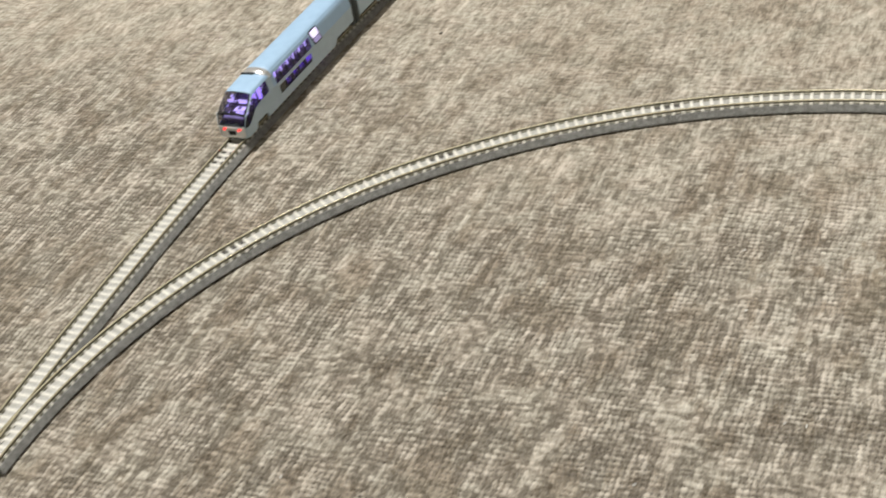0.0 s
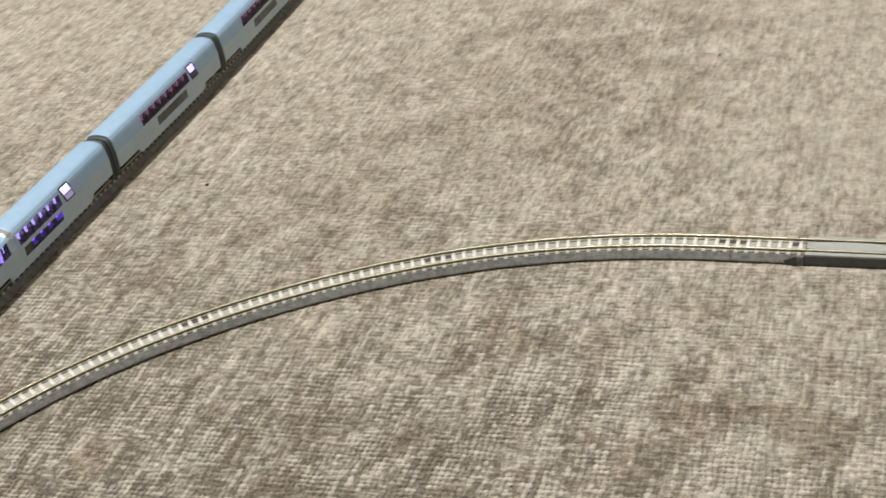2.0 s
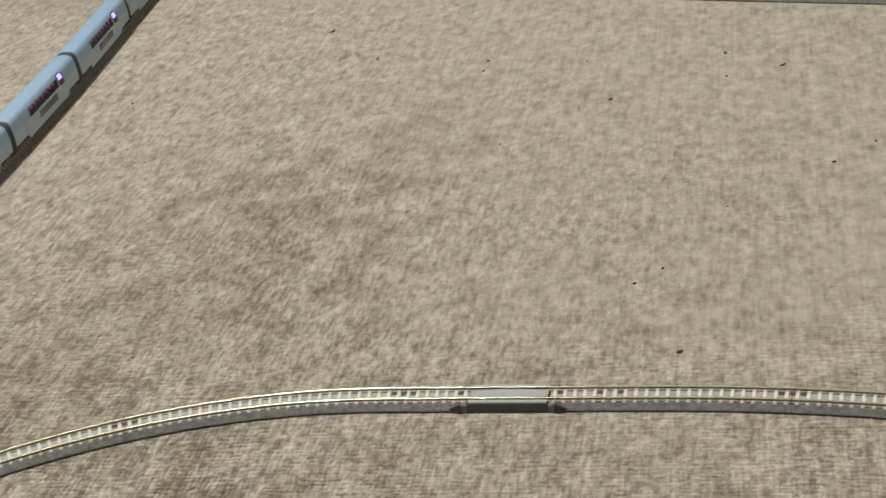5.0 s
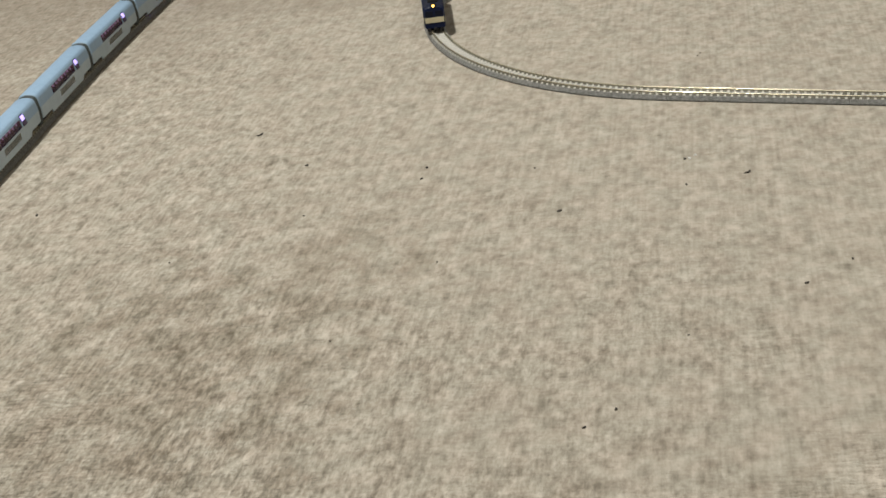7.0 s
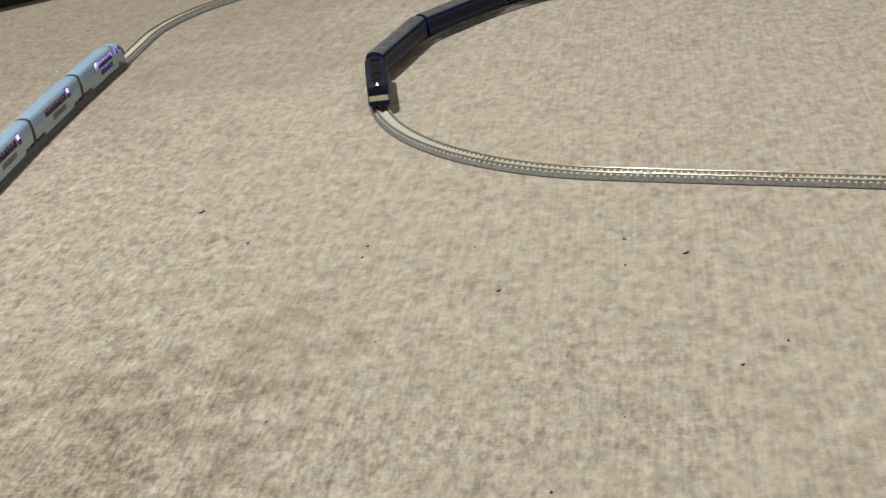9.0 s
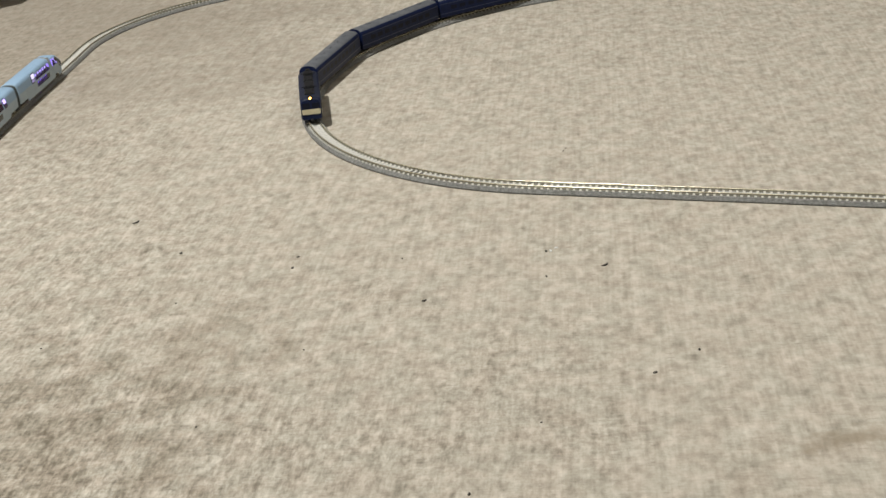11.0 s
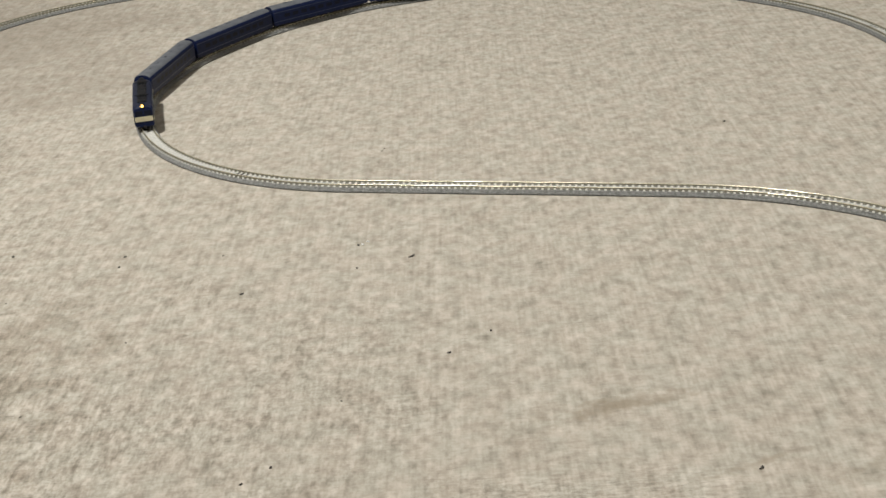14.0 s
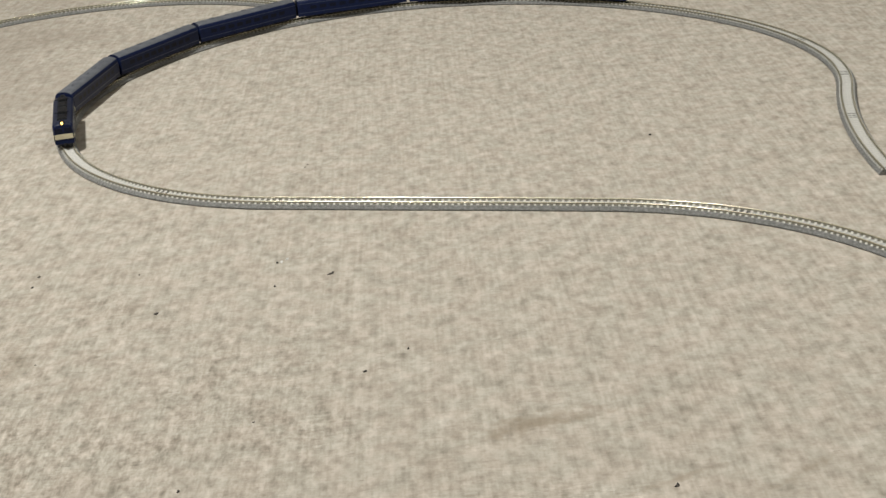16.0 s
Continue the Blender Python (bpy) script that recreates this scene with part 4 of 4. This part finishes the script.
LOCO = [(0.0090, 0.0034), (0.0095, 0.0040), (0.0096, 0.0072), (0.0096, 0.0120), (0.0096, 0.0156), (0.0096, 0.0190), (0.0093, 0.0204), (0.0082, 0.0220), (0.0060, 0.0230), (0.0030, 0.0235), (0.0, 0.0236)]


def locomotive(m):
    """The dark blue electric locomotive; its front looks towards -x."""
    car = tagged(empty("electric_locomotive", m), "dark blue electric locomotive with cream front band and lit headlamp", "model locomotive", "cars of the dark blue night train")
    half = 0.0495
    stations = [-half, -half + 0.0012, -half + 0.004, -half + 0.010, half - 0.010, half - 0.004, half - 0.0012, half]
    k = 2 * len(LOCO) - 1

    def section(x):
        d = half - abs(x)
        rake = max(0.0, 0.004 - d) / 0.004
        return mirrored([(y * (1 - 0.10 * rake), z + Z0 - (0.0012 * rake if z > 0.02 else 0)) for y, z in LOCO])

    put("body", loft(stations, section, lambda i, j: False, lambda i, j: 1 if (j if j < len(LOCO) - 1 else k - 2 - j) >= 7 else 0, ["navy", "locoroof"], "body"), car, None, "dark blue painted body with blue-black roof")
    for e in (-1, 1):
        put("front_band", block(min(e * half, e * (half + 0.0006)), max(e * half, e * (half + 0.0006)), -0.0084, 0.0084, Z0 + 0.0084, Z0 + 0.0132, 0.0002, "cream", "front_band"), car, None, "cream band across the front")
        for sgn in (-1, 1):
            put("front_window", block(min(e * half, e * (half + 0.0004)), max(e * half, e * (half + 0.0004)), sgn * 0.0042 - 0.0034, sgn * 0.0042 + 0.0034, Z0 + 0.0142, Z0 + 0.0190, 0.0001, "darkglass", "front_window"), car)
            put("buffer_beam_step", block(min(e * (half - 0.001), e * (half + 0.0018)), max(e * (half - 0.001), e * (half + 0.0018)), sgn * 0.0056 - 0.0016, sgn * 0.0056 + 0.0016, Z0 + 0.0010, Z0 + 0.0038, 0.0003, "black", "buffer_beam_step"), car)
            # cream wraps round the front corner
            put("side_band", block(min(e * (half - 0.0075), e * (half - 0.0005)), max(e * (half - 0.0075), e * (half - 0.0005)), sgn * 0.0096 - 0.0002, sgn * 0.0096 + 0.0002, Z0 + 0.0084, Z0 + 0.0118, 0.0, "cream", "side_band"), car, None, "cream corner band")
        put("coupler", block(min(e * half, e * (half + 0.0045)), max(e * half, e * (half + 0.0045)), -0.0014, 0.0014, Z0 + 0.0026, Z0 + 0.0046, 0.0004, "black", "coupler"), car)
        put("headlamp_housing", block(min(e * (half - 0.006), e * (half + 0.0003)), max(e * (half - 0.006), e * (half + 0.0003)), -0.0022, 0.0022, Z0 + 0.0222, Z0 + 0.0252, 0.0006, "black", "headlamp_housing"), car)
    put("headlamp", lathe([(0, 0.0), (0.0001, 0.0011), (0.0006, 0.0012), (0.0010, 0.0008), (0.0011, 0.0)], "headlamp", "headlamp", "x"), car, pose(-half - 0.0002, 0, Z0 + 0.0237, 0, 0, 180), "glowing amber headlamp")
    for sgn in (-1, 1):
        for i in range(4):
            x = -0.0250 + i * 0.0165
            put("side_window", block(x - 0.0030, x + 0.0030, sgn * 0.0096 - 0.00025, sgn * 0.0096 + 0.00025, Z0 + 0.0142, Z0 + 0.0182, 0.0001, "palepane", "side_window"), car, None, "square pale side window")
        for i in range(5):
            x = -0.034 + i * 0.0165
            put("louvre", block(x - 0.0038, x + 0.0038, sgn * 0.0096 - 0.0002, sgn * 0.0096 + 0.0002, Z0 + 0.0086, Z0 + 0.0118, 0, "black", "louvre"), car)
    for x, w, h in ((-0.030, 0.008, 0.0018), (-0.008, 0.010, 0.0026), (0.014, 0.008, 0.0020), (0.034, 0.006, 0.0024)):
        put("roof_equipment", block(x - w, x + w, -0.0048, 0.0048, Z0 + 0.0232, Z0 + 0.0236 + h, 0.0006, "black", "roof_equipment", 0.0008), car)
    # folded pantographs
    for x in (-0.022, 0.025):
        for y in (-0.0032, 0.0032):
            put("pantograph_arm", block(x - 0.009, x + 0.009, y - 0.0003, y + 0.0003, Z0 + 0.0258, Z0 + 0.0264, 0.0001, "black", "pantograph_arm"), car)
        put("pantograph_shoe", block(x - 0.0006, x + 0.0006, -0.0068, 0.0068, Z0 + 0.0264, Z0 + 0.0270, 0.0002, "black", "pantograph_shoe"), car)
    put("underframe", block(-0.046, 0.046, -0.0080, 0.0080, Z0 + 0.0024, Z0 + 0.0040, 0.0004, "black", "underframe"), car)
    for x in (-0.031, 0.0, 0.031):
        bogie(car, x)
    return car


FRONT = 0.851
locomotive(on_line(LINE_C, FRONT + 0.052, 0.031))
for i in range(6):
    sleeping_coach(on_line(LINE_C, FRONT + 0.112 + 0.0665 + i * 0.1395, 0.046), "dark blue night coach with grey roof and thin silver stripes")

# ---- lint on the carpet ----
SPECKS = [  # x, y, half length, turn
    (0.414, 1.282, 0.0035, 30),
    (0.442, 0.673, 0.0020, 0),
    (0.656, 1.040, 0.0016, 80),
    (0.679, 0.994, 0.0030, 20),
    (0.473, 0.760, 0.0014, 50),
    (0.549, 1.008, 0.0018, 10),
    (0.234, 1.221, 0.0020, 70),
    (0.501, 1.135, 0.0014, 0),
    (0.491, 1.117, 0.0014, 40),
    (1.041, 1.100, 0.0016, 0),
    (0.636, 0.999, 0.0012, 70),
    (0.696, 0.600, 0.0022, 30),
    (0.452, 0.752, 0.0012, 20),
    (0.428, 1.194, 0.0013, 10),
    (0.663, 0.844, 0.0012, 60),
    (0.051, 0.887, 0.0012, 30),
    (0.625, 0.831, 0.0016, 0),
]
DOTS = [(0.540, 0.811), (0.772, 1.238), (0.366, 0.913), (0.564, 1.087), (0.401, 1.102), (0.454, 0.979), (0.767, 1.233), (0.304, 1.079), (0.136, 1.065)]


def lint(x, y, length, turn, seed, mat="lint", tone="dark"):
    rnd = random.Random(seed)
    bm = bmesh.new()
    bmesh.ops.create_icosphere(bm, subdivisions=2, radius=1.0)
    for v in bm.verts:
        v.co *= 1 + rnd.uniform(-0.25, 0.25)
        v.co.x *= length
        v.co.y *= min(0.0009, 0.5 * length)
        v.co.z = v.co.z * min(0.0006, 0.5 * length) + 0.0004
        v.co.y += (v.co.x / length) ** 2 * length * 0.3
    me = bpy.data.meshes.new("lint")
    bm.to_mesh(me)
    bm.free()
    me.materials.append(M[mat])
    tagged(put("lint_speck", me, None, pose(x, y, 0, 0, 0, turn)), f"small {tone} speck of lint lying on the carpet", "lint", "lint specks on the carpet")


for i, row in enumerate(SPECKS):
    lint(row[0], row[1], row[2], row[3], i)
for i, row in enumerate(DOTS):
    lint(row[0], row[1], 0.0007, 0, 40 + i)
lint(0.379, 1.817, 0.0022, 40, 91, "pale_lint", "white")
for i, (x, y) in enumerate([(0.157, 0.565), (0.153, 0.488), (0.161, 0.484), (-0.055, 0.512), (0.168, 0.610), (0.087, 0.469)]):
    lint(x, y, 0.0008, 35 * i, 70 + i, "pale_lint", "white")
lint(0.659, 1.039, 0.0016, 70, 92, "pale_lint", "white")
lint(0.665, 1.042, 0.0012, -20, 93, "pale_lint", "white")
